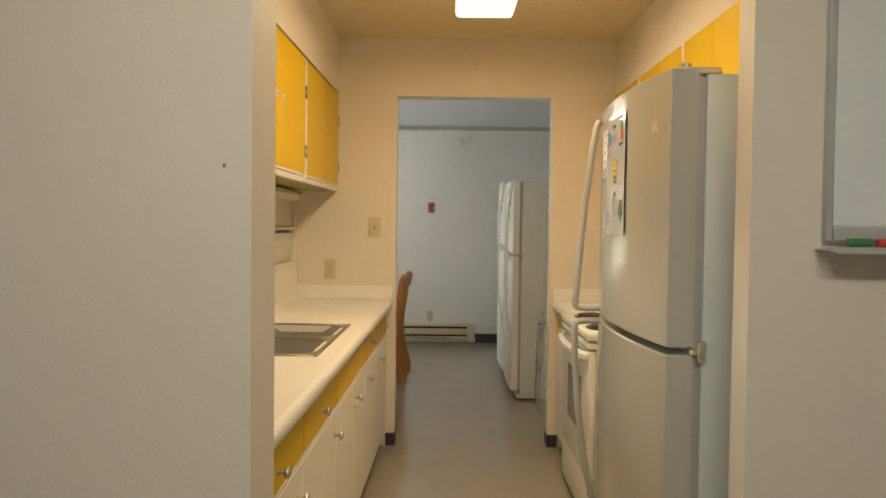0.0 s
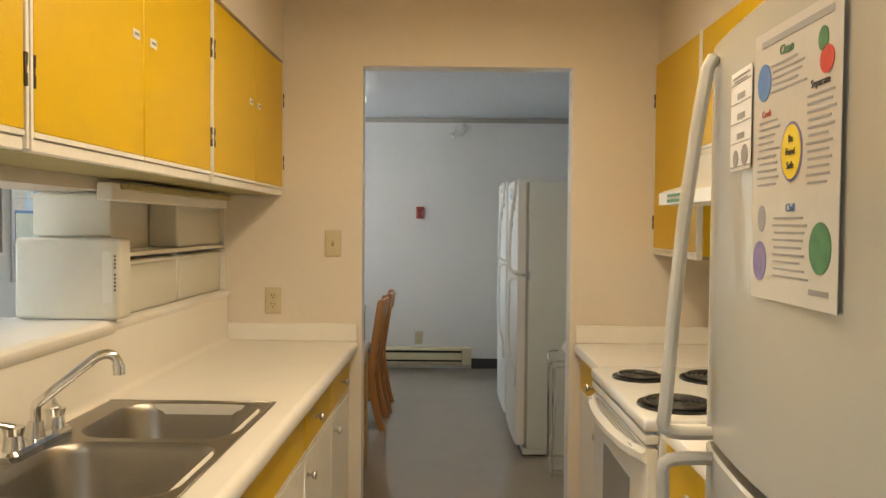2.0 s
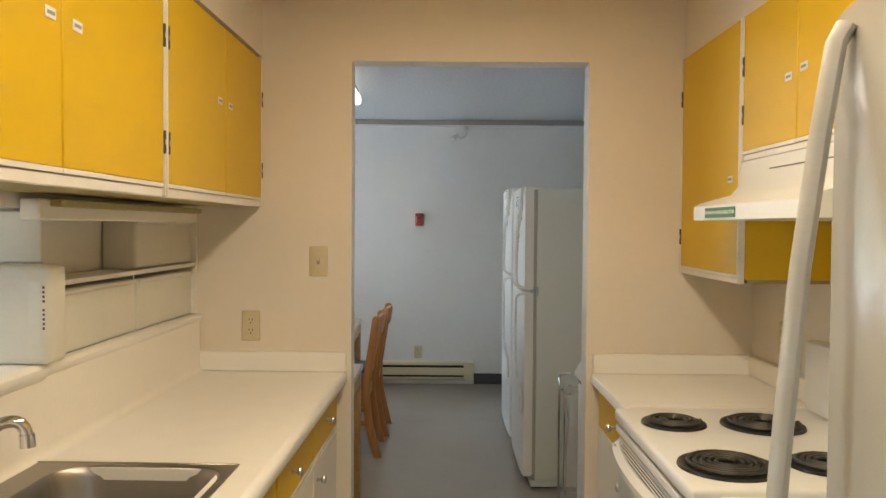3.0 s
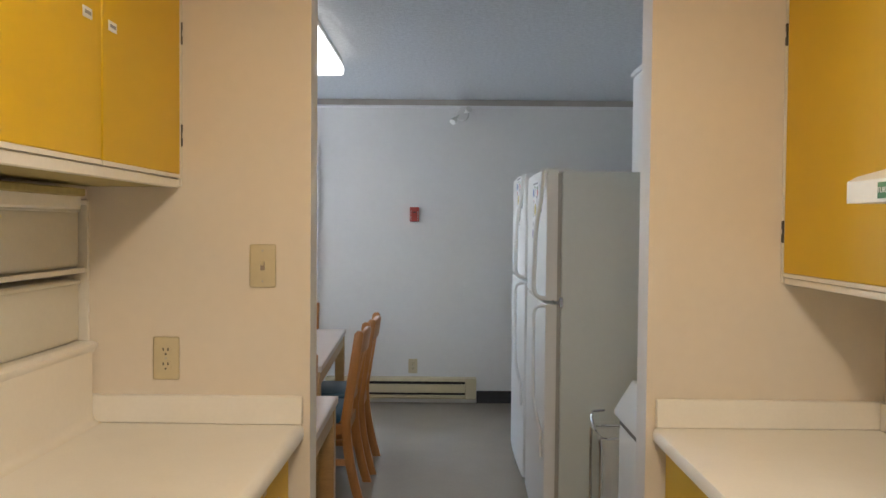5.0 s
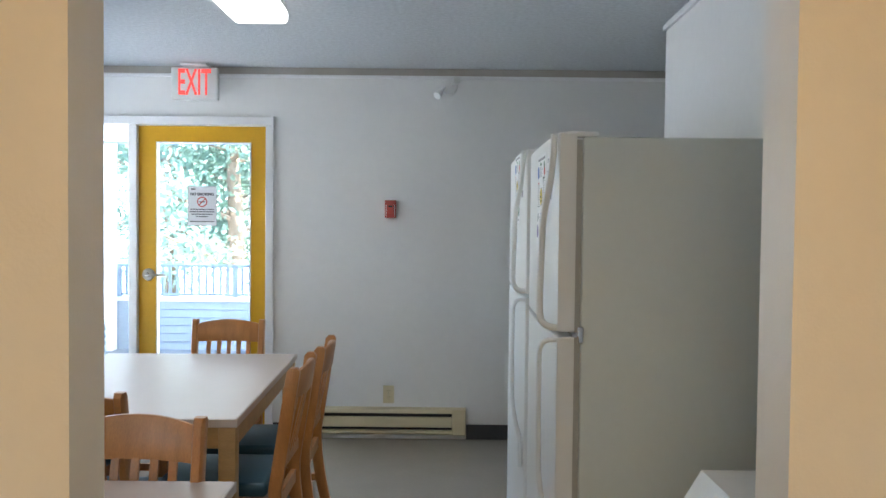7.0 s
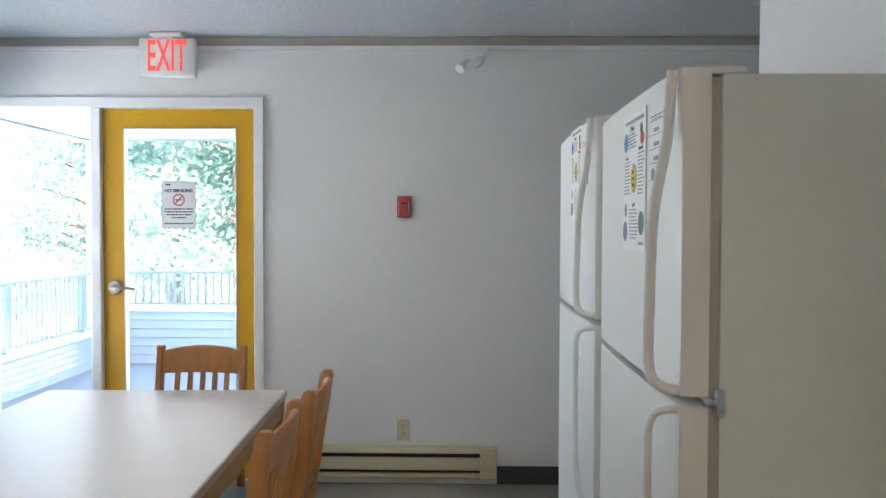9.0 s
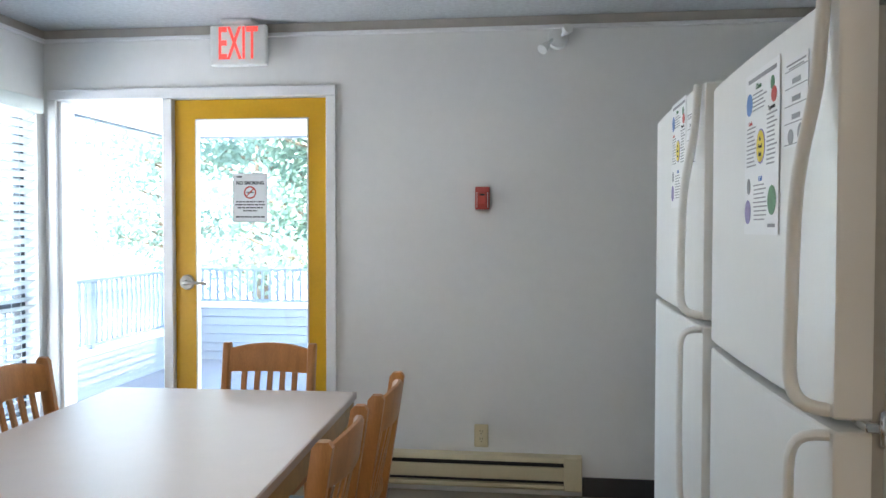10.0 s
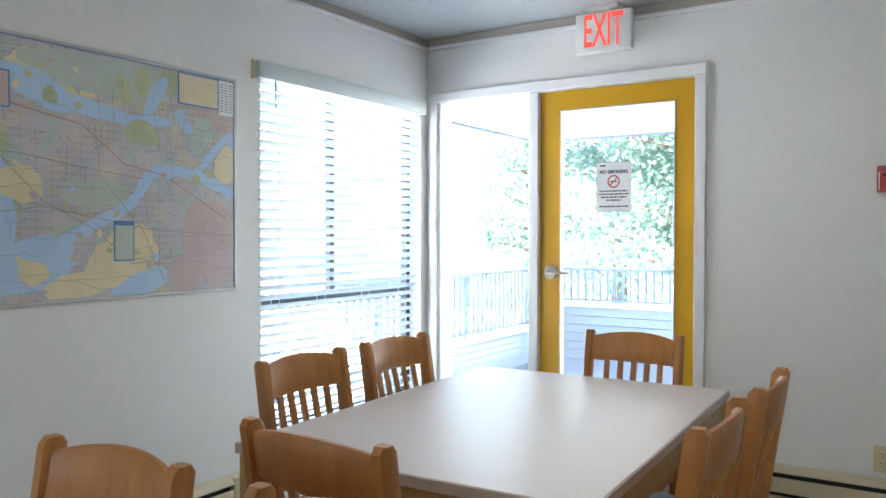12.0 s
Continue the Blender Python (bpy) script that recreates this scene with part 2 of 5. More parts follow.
def map_mat(name, land_stops, grid):
    """Printed map area: mottled land with a fine street grid of the given strength."""
    m = mat(name, (0.5, 0.5, 0.5), 0.3, vary=0.0)
    n, L = m.node_tree.nodes, m.node_tree.links
    b = n["Principled BSDF"]
    co = n.new("ShaderNodeTexCoord")

    def noise_at(scale, detail, shift):
        mp = n.new("ShaderNodeMapping")
        mp.inputs["Location"].default_value = shift
        L.new(co.outputs["Object"], mp.inputs["Vector"])
        t = n.new("ShaderNodeTexNoise")
        t.inputs["Scale"].default_value, t.inputs["Detail"].default_value = scale, detail
        L.new(mp.outputs[0], t.inputs["Vector"])
        return t.outputs["Fac"]

    def ramp(fac, stops, kind="LINEAR"):
        r = n.new("ShaderNodeValToRGB")
        r.color_ramp.interpolation = kind
        e = r.color_ramp.elements
        while len(e) < len(stops):
            e.new(0.5)
        for el, (p, c) in zip(e, stops):
            el.position, el.color = p, (*c, 1)
        L.new(fac, r.inputs["Fac"])
        return r.outputs["Color"]

    def blend(fac, a, c):
        x = n.new("ShaderNodeMix")
        x.data_type = "RGBA"
        L.new(fac, x.inputs["Factor"])
        L.new(a, x.inputs[6])
        L.new(c, x.inputs[7])
        return x.outputs[2]

    col = ramp(noise_at(9.0, 5, (3, 1, 2)), land_stops)
    if grid:
        ink = n.new("ShaderNodeRGB")
        ink.outputs[0].default_value = (0.17, 0.16, 0.20, 1)
        k = 0.75 * grid
        specks = ramp(noise_at(60.0, 5, (1, 2, 3)), [(0.0, (k, k, k)), (0.40, (0, 0, 0)), (0.60, (0, 0, 0)), (0.72, (k, k, k))])
        col = blend(specks, col, ink.outputs[0])
        sep, com = n.new("ShaderNodeSeparateXYZ"), n.new("ShaderNodeCombineXYZ")
        L.new(co.outputs["Object"], sep.inputs[0])
        L.new(sep.outputs["Y"], com.inputs["X"])
        L.new(sep.outputs["Z"], com.inputs["Y"])
        for scale, width, strength in ((44.0, 0.06, 0.42), (9.0, 0.012, 0.7)):
            br = n.new("ShaderNodeTexBrick")
            br.offset = 0.0
            br.inputs["Scale"].default_value, br.inputs["Mortar Size"].default_value = scale, width
            br.inputs["Color1"].default_value = br.inputs["Color2"].default_value = (0, 0, 0, 1)
            br.inputs["Mortar"].default_value = (strength * grid,) * 3 + (1,)
            L.new(com.outputs[0], br.inputs["Vector"])
            mask = n.new("ShaderNodeMix")
            mask.data_type, mask.blend_type = "RGBA", "MULTIPLY"
            mask.inputs["Factor"].default_value = 1.0
            L.new(br.outputs["Color"], mask.inputs[6])
            L.new(ramp(noise_at(5.0, 3, (5, 5, 9)), [(0.40, (0.1, 0.1, 0.1)), (0.58, (1, 1, 1))]), mask.inputs[7])
            col = blend(mask.outputs[2], col, ink.outputs[0])
    for l in list(b.inputs["Base Color"].links):
        L.remove(l)
    L.new(col, b.inputs["Base Color"])
    return m


M_MAP = map_mat("map_city", [(0.34, (0.50, 0.58, 0.50)), (0.43, (0.55, 0.56, 0.59)), (0.53, (0.61, 0.55, 0.57)), (0.66, (0.67, 0.62, 0.50))], 0.65)
M_MAP_GREEN = map_mat("map_farmland", [(0.36, (0.47, 0.56, 0.49)), (0.6, (0.54, 0.59, 0.54))], 0.15)
M_MAP_CREAM = map_mat("map_cream_land", [(0.38, (0.74, 0.64, 0.42)), (0.62, (0.78, 0.69, 0.48))], 0.12)
M_MAP_PINK = map_mat("map_pink_district", [(0.38, (0.60, 0.45, 0.46)), (0.62, (0.62, 0.50, 0.48))], 0.35)
M_MAP_PARK = map_mat("map_park", [(0.38, (0.46, 0.52, 0.33)), (0.62, (0.60, 0.58, 0.36))], 0.2)
M_MAP_WATER = map_mat("map_water", [(0.38, (0.43, 0.60, 0.80)), (0.62, (0.48, 0.63, 0.81))], 0.0)

# ---- mesh helpers ----


def add_box(bm, x0, x1, y0, y1, z0, z1, r=0.0, seg=2, m=None):
    v = bmesh.ops.create_cube(bm, size=1.0)["verts"]
    t = Matrix.Translation(((x0 + x1) / 2, (y0 + y1) / 2, (z0 + z1) / 2)) @ Matrix.Diagonal((abs(x1 - x0), abs(y1 - y0), abs(z1 - z0), 1))
    bmesh.ops.transform(bm, matrix=(m @ t) if m else t, verts=v)
    if r:
        edges = list({e for a in v for e in a.link_edges})
        bmesh.ops.bevel(bm, geom=edges, offset=r, segments=seg, affect="EDGES", profile=0.5)
    return bm


def box(x0, x1, y0, y1, z0, z1, r=0.0, seg=2, m=None):
    return add_box(bmesh.new(), x0, x1, y0, y1, z0, z1, r, seg, m)


def add_ring_loft(bm, rings, close=True, cap0=True, cap1=True):
    vs = [[bm.verts.new(p) for p in ring] for ring in rings]
    k = len(vs[0])
    for a, b in zip(vs, vs[1:]):
        for i in range(k if close else k - 1):
            j = (i + 1) % k
            bm.faces.new((a[i], a[j], b[j], b[i]))
    if cap0:
        bm.faces.new(list(reversed(vs[0])))
    if cap1:
        bm.faces.new(vs[-1])
    return bm


def add_tube(bm, pts, r, seg=8, flat=1.0):
    """A round bar along points; r is one radius or one a point."""
    pts = [Vector(p) for p in pts]
    rs = r if isinstance(r, (list, tuple)) else [r] * len(pts)
    rings = []
    up = None
    for i, p in enumerate(pts):
        d = (pts[min(i + 1, len(pts) - 1)] - pts[max(i - 1, 0)]).normalized()
        if up is None:
            up = Vector((0, 0, 1)) if abs(d.z) < 0.9 else Vector((0, 1, 0))
        a = d.cross(up).normalized()
        b = a.cross(d).normalized()
        up = b
        rings.append([p + rs[i] * (a * math.cos(2 * math.pi * k / seg) + flat * b * math.sin(2 * math.pi * k / seg)) for k in range(seg)])
    return add_ring_loft(bm, rings)


def tube(pts, r, seg=8, flat=1.0):
    return add_tube(bmesh.new(), pts, r, seg, flat)


def bezier(p0, p1, p2, p3, k=10):
    p0, p1, p2, p3 = map(Vector, (p0, p1, p2, p3))
    return [p0 * (1 - t) ** 3 + p1 * 3 * t * (1 - t) ** 2 + p2 * 3 * t * t * (1 - t) + p3 * t ** 3 for t in (i / k for i in range(k + 1))]


def rrect(cx, cy, wx, wy, r, z, k=4):
    pts = []
    for qx, qy, a0 in ((1, 1, 0), (-1, 1, 90), (-1, -1, 180), (1, -1, 270)):
        for i in range(k + 1):
            a = radians(a0 + 90 * i / k)
            pts.append(Vector((cx + qx * (wx / 2 - r) + r * math.cos(a), cy + qy * (wy / 2 - r) + r * math.sin(a), z)))
    return pts


def add_prism_x(bm, prof, y0, y1):
    """A solid whose outline (x, z) runs from y0 to y1."""
    return add_ring_loft(bm, [[Vector((x, y0, z)) for x, z in prof], [Vector((x, y1, z)) for x, z in prof]])


def add_disc(bm, c, r, h, axis="z", seg=20, r2=None):
    turn = {"z": Matrix(), "x": Matrix.Rotation(radians(90), 4, "Y"), "y": Matrix.Rotation(radians(90), 4, "X")}[axis]
    bmesh.ops.create_cone(bm, cap_ends=True, segments=seg, radius1=r, radius2=r if r2 is None else r2, depth=h, matrix=Matrix.Translation(c) @ turn)
    return bm


def mesh_of(name, bm, mats, smooth=True):
    bmesh.ops.recalc_face_normals(bm, faces=bm.faces)
    me = bpy.data.meshes.new(name)
    bm.to_mesh(me)
    bm.free()
    for m in mats if isinstance(mats, (list, tuple)) else [mats]:
        me.materials.append(m)
    if smooth:
        me.shade_smooth()
        me.set_sharp_from_angle(angle=radians(38))
    return me


def part(name, bm, material, parent, label=""):
    ob = new(name, mesh_of(name, bm, material))
    ob.parent = parent
    return tagged(ob, label, kind="stuff" if name == "writing" else "")


def thing(name, label, category, m=None, group=""):
    ob = new(name)
    ob.empty_display_size = 0.1
    if m is not None:
        ob.matrix_basis = m
    return tagged(ob, label, category, group)


def single(name, bm, material, label, category, group=""):
    return tagged(new(name, mesh_of(name, bm, material)), label, category, group)


def structure(name, bm, mats, label="", category="", rule=None):
    bm.normal_update()
    bmesh.ops.recalc_face_normals(bm, faces=bm.faces)
    if rule:
        for f in bm.faces:
            f.material_index = rule(f.normal, f.calc_center_median())
    return tagged(new(name, mesh_of(name, bm, mats, smooth=False)), label, category, kind="structure")


def add_slab(bm, lo, hi, holes, axis):
    """A wall or slab with rectangular holes right through it along the axis (0, 1 or 2)."""
    u, v = [a for a in (0, 1, 2) if a != axis]
    us = sorted({lo[u], hi[u], *[c for h in holes for c in h[:2]]})
    vs = sorted({lo[v], hi[v], *[c for h in holes for c in h[2:]]})
    us = [c for c in us if lo[u] <= c <= hi[u]]
    vs = [c for c in vs if lo[v] <= c <= hi[v]]

    def solid(i, j):
        if not (0 <= i < len(us) - 1 and 0 <= j < len(vs) - 1):
            return False
        cu, cv = (us[i] + us[i + 1]) / 2, (vs[j] + vs[j + 1]) / 2
        return not any(h[0] < cu < h[1] and h[2] < cv < h[3] for h in holes)

    made = {}

    def vert(a, b, c):
        key = (round(a, 5), round(b, 5), round(c, 5))
        if key not in made:
            p = [0, 0, 0]
            p[u], p[v], p[axis] = a, b, c
            made[key] = bm.verts.new(p)
        return made[key]

    for i in range(len(us) - 1):
        for j in range(len(vs) - 1):
            if not solid(i, j):
                continue
            a0, a1, b0, b1 = us[i], us[i + 1], vs[j], vs[j + 1]
            for c in (lo[axis], hi[axis]):
                bm.faces.new([vert(a0, b0, c), vert(a1, b0, c), vert(a1, b1, c), vert(a0, b1, c)])
            for di, dj, e in ((-1, 0, ((a0, b0), (a0, b1))), (1, 0, ((a1, b0), (a1, b1))), (0, -1, ((a0, b0), (a1, b0))), (0, 1, ((a0, b1), (a1, b1)))):
                if not solid(i + di, j + dj):
                    (p, q), (r, s) = e
                    bm.faces.new([vert(p, q, lo[axis]), vert(r, s, lo[axis]), vert(r, s, hi[axis]), vert(p, q, hi[axis])])
    return bm


def slab(lo, hi, holes=(), axis=2):
    return add_slab(bmesh.new(), lo, hi, list(holes), axis)


def letters(name, text, size, m, material, parent, label="", depth=0.0008, align="CENTER", bold=0.0):
    """Raised printed letters as one mesh; m places the text's own x-y plane."""
    cu = bpy.data.curves.new("letters", "FONT")
    cu.offset = bold
    cu.body, cu.size, cu.extrude, cu.align_x, cu.align_y = text, size, depth, align, "CENTER"
    tmp = new("letters_tmp", cu)
    bpy.context.view_layer.update()
    me = bpy.data.meshes.new_from_object(tmp.evaluated_get(bpy.context.evaluated_depsgraph_get()))
    bpy.data.objects.remove(tmp)
    me.materials.clear()
    me.materials.append(material)
    ob = new(name, me)
    ob.parent = parent
    ob.matrix_basis = m
    return tagged(ob, label)


# ---- structure: floors and ceilings ----
structure("floor", slab((-2.76, -1.9, -0.12), (2.7, 9.15, 0.0)), M_FLOOR, "grey sheet vinyl floor with a dull sheen", "floor")
structure("ceiling_kitchen", slab((-1.0, 1.365, CEIL), (1.24, 4.84, CEIL + 0.1)), M_CREAM_CEIL, "cream painted flat kitchen ceiling", "ceiling")
bm = slab((-2.76, 4.84, CEIL + 0.001), (2.7, 9.15, CEIL + 0.1))
add_slab(bm, (-2.76, 1.365, CEIL + 0.001), (-1.0, 4.84, CEIL + 0.1), [], 2)
structure("ceiling_dining", bm, M_POPCORN, "white popcorn textured ceiling", "ceiling")
structure("ceiling_entrance", slab((-2.76, -1.9, CEIL + 0.002), (2.7, 1.72, CEIL + 0.1)), M_WHITE_WALL, "white ceiling of the entrance hall", "ceiling")

# ---- structure: walls ----
OPEN_L, OPEN_R, OPEN_T = -0.338, 0.588, 2.105
RUP = Matrix.Translation((-0.69, 4.84, 0)) @ Matrix.Rotation(radians(-0.5), 4, "Z") @ Matrix.Translation((0.69, -4.84, 0))  # and its upper cabinets
RUN = Matrix.Translation((-0.35, 4.84, 0)) @ Matrix.Rotation(radians(-0.95), 4, "Z") @ Matrix.Translation((0.35, -4.84, 0))  # the west run stands a little askew


def cream_south(nrm, c):
    return 0 if nrm.y < -0.5 else 1


structure("wall_partition", slab((-1.2, 4.84, 0), (1.24, 4.945, CEIL), [(OPEN_L, OPEN_R, -1, OPEN_T)], 1), [M_CREAM, M_WHITE_WALL],
          "cream wall with a wide doorless opening to the dining room", "wall", cream_south)
structure("wall_kitchen_east", slab((1.24, 1.72, 0), (1.37, 4.945, CEIL)), M_CREAM, "cream painted kitchen wall", "wall")
structure("wall_dining_east", slab((1.24, 4.945, 0), (1.37, 7.79, CEIL)), M_WHITE_WALL, "white wall behind the refrigerators", "wall")
structure("wall_kitchen_west", slab((-1.2, 1.535, 0), (-0.95, 4.84, CEIL), [(1.75, 4.84, 1.09, 1.50)], 0), [M_CREAM, M_WHITE_WALL],
          "cream wall with a long pass-through hatch above the counter", "wall", lambda nrm, c: 1 if nrm.x < -0.5 else 0).matrix_basis = RUN
structure("wall_entrance_west", slab((-2.63, 1.365, 0), (-0.342, 1.535, CEIL)), [M_CREAM, M_CREAM], "off-white wall end beside the kitchen entrance", "wall",
          lambda nrm, c: 1 if nrm.y > 0.5 else 0)
structure("wall_entrance_east", slab((0.552, 1.64, 0), (2.57, 1.72, CEIL)), [M_CREAM, M_CREAM], "cream wall end with a whiteboard beside the kitchen entrance", "wall")
structure("soffit_west", slab((-0.95, 1.535, 2.118), (-0.688, 4.84, CEIL)), M_CREAM, "cream boxed soffit above the upper cabinets", "soffit").matrix_basis = RUP
structure("soffit_east", slab((0.965, 1.72, 2.125), (1.24, 4.84, CEIL)), M_CREAM, "cream boxed soffit above the upper cabinets", "soffit")
# the second hole belongs to the added, unseen side room window
structure("wall_dining_west", slab((-2.76, -1.9, 0), (-2.63, 9.15, CEIL), [(7.66, 8.95, 0.32, 2.03), (2.65, 3.55, 1.0, 1.9)], 0), M_WHITE_WALL, "white wall with a wide window and a map", "wall")
structure("wall_dining_north", slab((-2.63, 9.02, 0), (2.7, 9.15, CEIL), [(-2.56, -1.018, -1, 2.084)], 1), M_WHITE_WALL, "white end wall with a glazed door", "wall")
structure("wall_recess_east", slab((2.57, -1.9, 0), (2.7, 9.02, CEIL)), M_WHITE_WALL, "plain white wall", "wall")
structure("wall_recess_south", slab((1.37, 7.66, 0), (2.57, 7.79, CEIL)), M_WHITE_WALL, "plain white wall", "wall")
structure("wall_entrance_south", slab((-2.63, -1.9, 0), (2.57, -1.77, CEIL)), M_WHITE_WALL, "plain white wall of the entrance hall", "wall")


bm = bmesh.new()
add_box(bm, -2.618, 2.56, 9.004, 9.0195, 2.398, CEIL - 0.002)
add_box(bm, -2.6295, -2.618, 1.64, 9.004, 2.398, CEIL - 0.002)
structure("trim_cove", bm, M_TAUPE, "taupe strip between wall and ceiling", "trim")
bm = bmesh.new()
add_box(bm, -2.606, 2.56, 8.998, 9.0195, 2.376, 2.397, 0.004)
add_box(bm, -2.6295, -2.606, 1.64, 9.0195, 2.376, 2.397, 0.004)
add_box(bm, 1.222, 1.2395, 4.98, 7.79, 2.40, 2.425, 0.004)
structure("trim_picture_rail", bm, M_TRIM, "thin white moulding below the ceiling", "trim")
bm = bmesh.new()
add_box(bm, 0.30, 2.56, 9.010, 9.0195, 0.001, 0.10, 0.002, 1)
add_box(bm, -1.0, -0.92, 9.010, 9.0195, 0.001, 0.10, 0.002, 1)
add_box(bm, -2.6295, -2.62, 1.64, 7.66, 0.001, 0.10, 0.002, 1)
add_box(bm, OPEN_L - 0.055, OPEN_L + 0.004, 4.832, 4.95, 0.001, 0.075, 0.003, 1)
add_box(bm, OPEN_R - 0.004, OPEN_R + 0.06, 4.832, 4.95, 0.001, 0.075, 0.003, 1)
structure("baseboard", bm, M_BASE, "dark grey vinyl wall base", "baseboard")

# ---- glazed end wall: sidelight and door ----
bm = bmesh.new()
add_box(bm, -2.60, -0.983, 8.998, 9.019, 2.064, 2.120, 0.003, 1)
add_box(bm, -1.036, -0.983, 8.998, 9.019, 0.002, 2.063, 0.003, 1)
add_box(bm, -2.60, -2.552, 8.998, 9.019, 0.002, 2.063, 0.003, 1)
add_box(bm, -2.559, -1.0185, 9.02, 9.14, 2.062, 2.0835, 0.002, 1)
add_box(bm, -1.0405, -1.0185, 9.021, 9.14, 0.004, 2.061, 0.002, 1)
add_box(bm, -2.559, -2.53, 9.021, 9.14, 0.004, 2.061, 0.002, 1)
add_box(bm, -1.938, -1.883, 9.0, 9.14, 0.004, 2.061, 0.004, 1)
add_box(bm, -2.529, -1.939, 9.03, 9.13, 0.004, 0.05, 0.004, 1)
structure("door_casing", bm, M_TRIM, "white painted frame round door and sidelight", "trim")
side = tagged(new("window_1"), "tall fixed sidelight window beside the glazed door", "window", kind="structure")
part("pane", box(-2.528, -1.940, 9.075, 9.081, 0.052, 2.060), M_GLASS, side).visible_shadow = False

door = tagged(new("door_1"), "closed yellow exterior door with a full glass panel", "door", kind="structure")
bm = slab((-1.880, 9.03, 0.012), (-1.043, 9.075, 2.057), [(-1.7655, -1.1375, 0.2205, 1.9545)], 1)
bmesh.ops.recalc_face_normals(bm, faces=bm.faces)
part("leaf", bm, M_DOOR_YELLOW, door)
bm = bmesh.new()
for x0, x1, z0, z1 in ((-1.765, -1.757, 0.221, 1.954), (-1.146, -1.138, 0.221, 1.954), (-1.756, -1.147, 1.946, 1.954), (-1.756, -1.147, 0.221, 0.229)):
    add_box(bm, x0, x1, 9.026, 9.07, z0, z1, 0.002, 1)
part("glazing_bead", bm, M_TRIM, door, "white glazing bead")
part("pane", box(-1.756, -1.147, 9.048, 9.054, 0.230, 1.945), M_GLASS, door).visible_shadow = False
bm = bmesh.new()
add_disc(bm, (-1.815, 9.022, 1.075), 0.042, 0.018, "y", 24, 0.036)
add_disc(bm, (-1.815, 9.0, 1.075), 0.016, 0.05, "y", 16)
add_tube(bm, bezier((-1.815, 8.975, 1.075), (-1.78, 8.962, 1.075), (-1.74, 8.965, 1.078), (-1.68, 8.972, 1.072)), 0.009, 8)
part("door_handle", bm, M_NICKEL, door, "satin nickel lever handle")

# ---- window with blinds ----
win = tagged(new("window_2"), "wide window with a dark sliding frame behind a white blind", "window", kind="structure")
bm = bmesh.new()
for y0, y1, z0, z1 in ((7.662, 7.69, 0.322, 2.028), (8.905, 8.948, 0.322, 2.028), (7.691, 8.904, 1.995, 2.028), (7.691, 8.904, 0.322, 0.36), (7.691, 8.904, 0.915, 0.965), (8.225, 8.265, 0.966, 1.994)):
    add_box(bm, -2.745, -2.705, y0, y1, z0, z1, 0.003, 1)
part("window_frame", bm, M_DARKFRAME, win)
part("pane", box(-2.728, -2.722, 7.691, 8.904, 0.361, 0.914), M_GLASS, win).visible_shadow = False
part("pane", box(-2.728, -2.722, 7.691, 8.224, 0.966, 1.994), M_GLASS, win).visible_shadow = False
part("pane", box(-2.728, -2.722, 8.266, 8.904, 0.966, 1.994), M_GLASS, win).visible_shadow = False
part("window_sill", box(-2.70, -2.61, 7.64, 8.96, 0.295, 0.3195, 0.004), M_TRIM, win)

blind = thing("venetian_blind", "white horizontal slat blind lowered over the window", "blind", pose(-2.64, 8.28, 0))
part("headrail", box(-0.035, 0.055, -0.665, 0.668, 1.985, 2.062, 0.006), M_BLIND, blind)
part("bracket", box(-0.03, 0.022, -0.676, -0.667, 1.98, 2.068, 0.002), M_IVORY, blind, "clear yellowed end bracket")
bm = box(-0.026, 0.026, -0.64, 0.64, -0.0013, 0.0013, m=Matrix.Rotation(radians(-31), 4, "Y"))
slat_mesh = mesh_of("slat", bm, M_BLIND)
for i in range(36):
    s = new("slat", slat_mesh)
    s.parent, s.location = blind, (0.0, random.uniform(-0.002, 0.002), 1.965 - 0.0445 * i)
bm = bmesh.new()
for y in (-0.52, -0.2, 0.16, 0.5):
    for x in (-0.027, 0.027):
        add_tube(bm, [(x, y, 1.99), (x, y, 0.36)], 0.0018, 5)
part("ladder_cord", bm, M_BLIND, blind)
part("bottom_rail", box(-0.026, 0.026, -0.64, 0.64, 0.345, 0.365, 0.004), M_BLIND, blind)
part("tilt_wand", tube([(0.045, -0.56, 1.985), (0.05, -0.56, 1.86)], 0.004, 6), M_GREYINK, blind)

# made-up window out of view, there to let fill light reach the hatch
added_win = tagged(new("window_3"), "added unseen window that brightens the hatch from the side room", "window", kind="structure")
bm = bmesh.new()
for y0, y1, z0, z1 in ((2.652, 2.69, 1.002, 1.898), (3.51, 3.548, 1.002, 1.898), (2.691, 3.509, 1.86, 1.898), (2.691, 3.509, 1.002, 1.04)):
    add_box(bm, -2.73, -2.69, y0, y1, z0, z1)
part("window_frame", bm, M_TRIM, added_win)
part("pane", box(-2.713, -2.707, 2.691, 3.509, 1.041, 1.859), M_GLASS, added_win).visible_shadow = False

# ---- kitchen: upper cabinets ----
OUT = -0.69  # face of the west doors


def door_slab(y0, y1, z0, z1, x, thick=0.019):
    return box(min(x, x + thick), max(x, x + thick), y0, y1, z0, z1, 0.0025, 1)


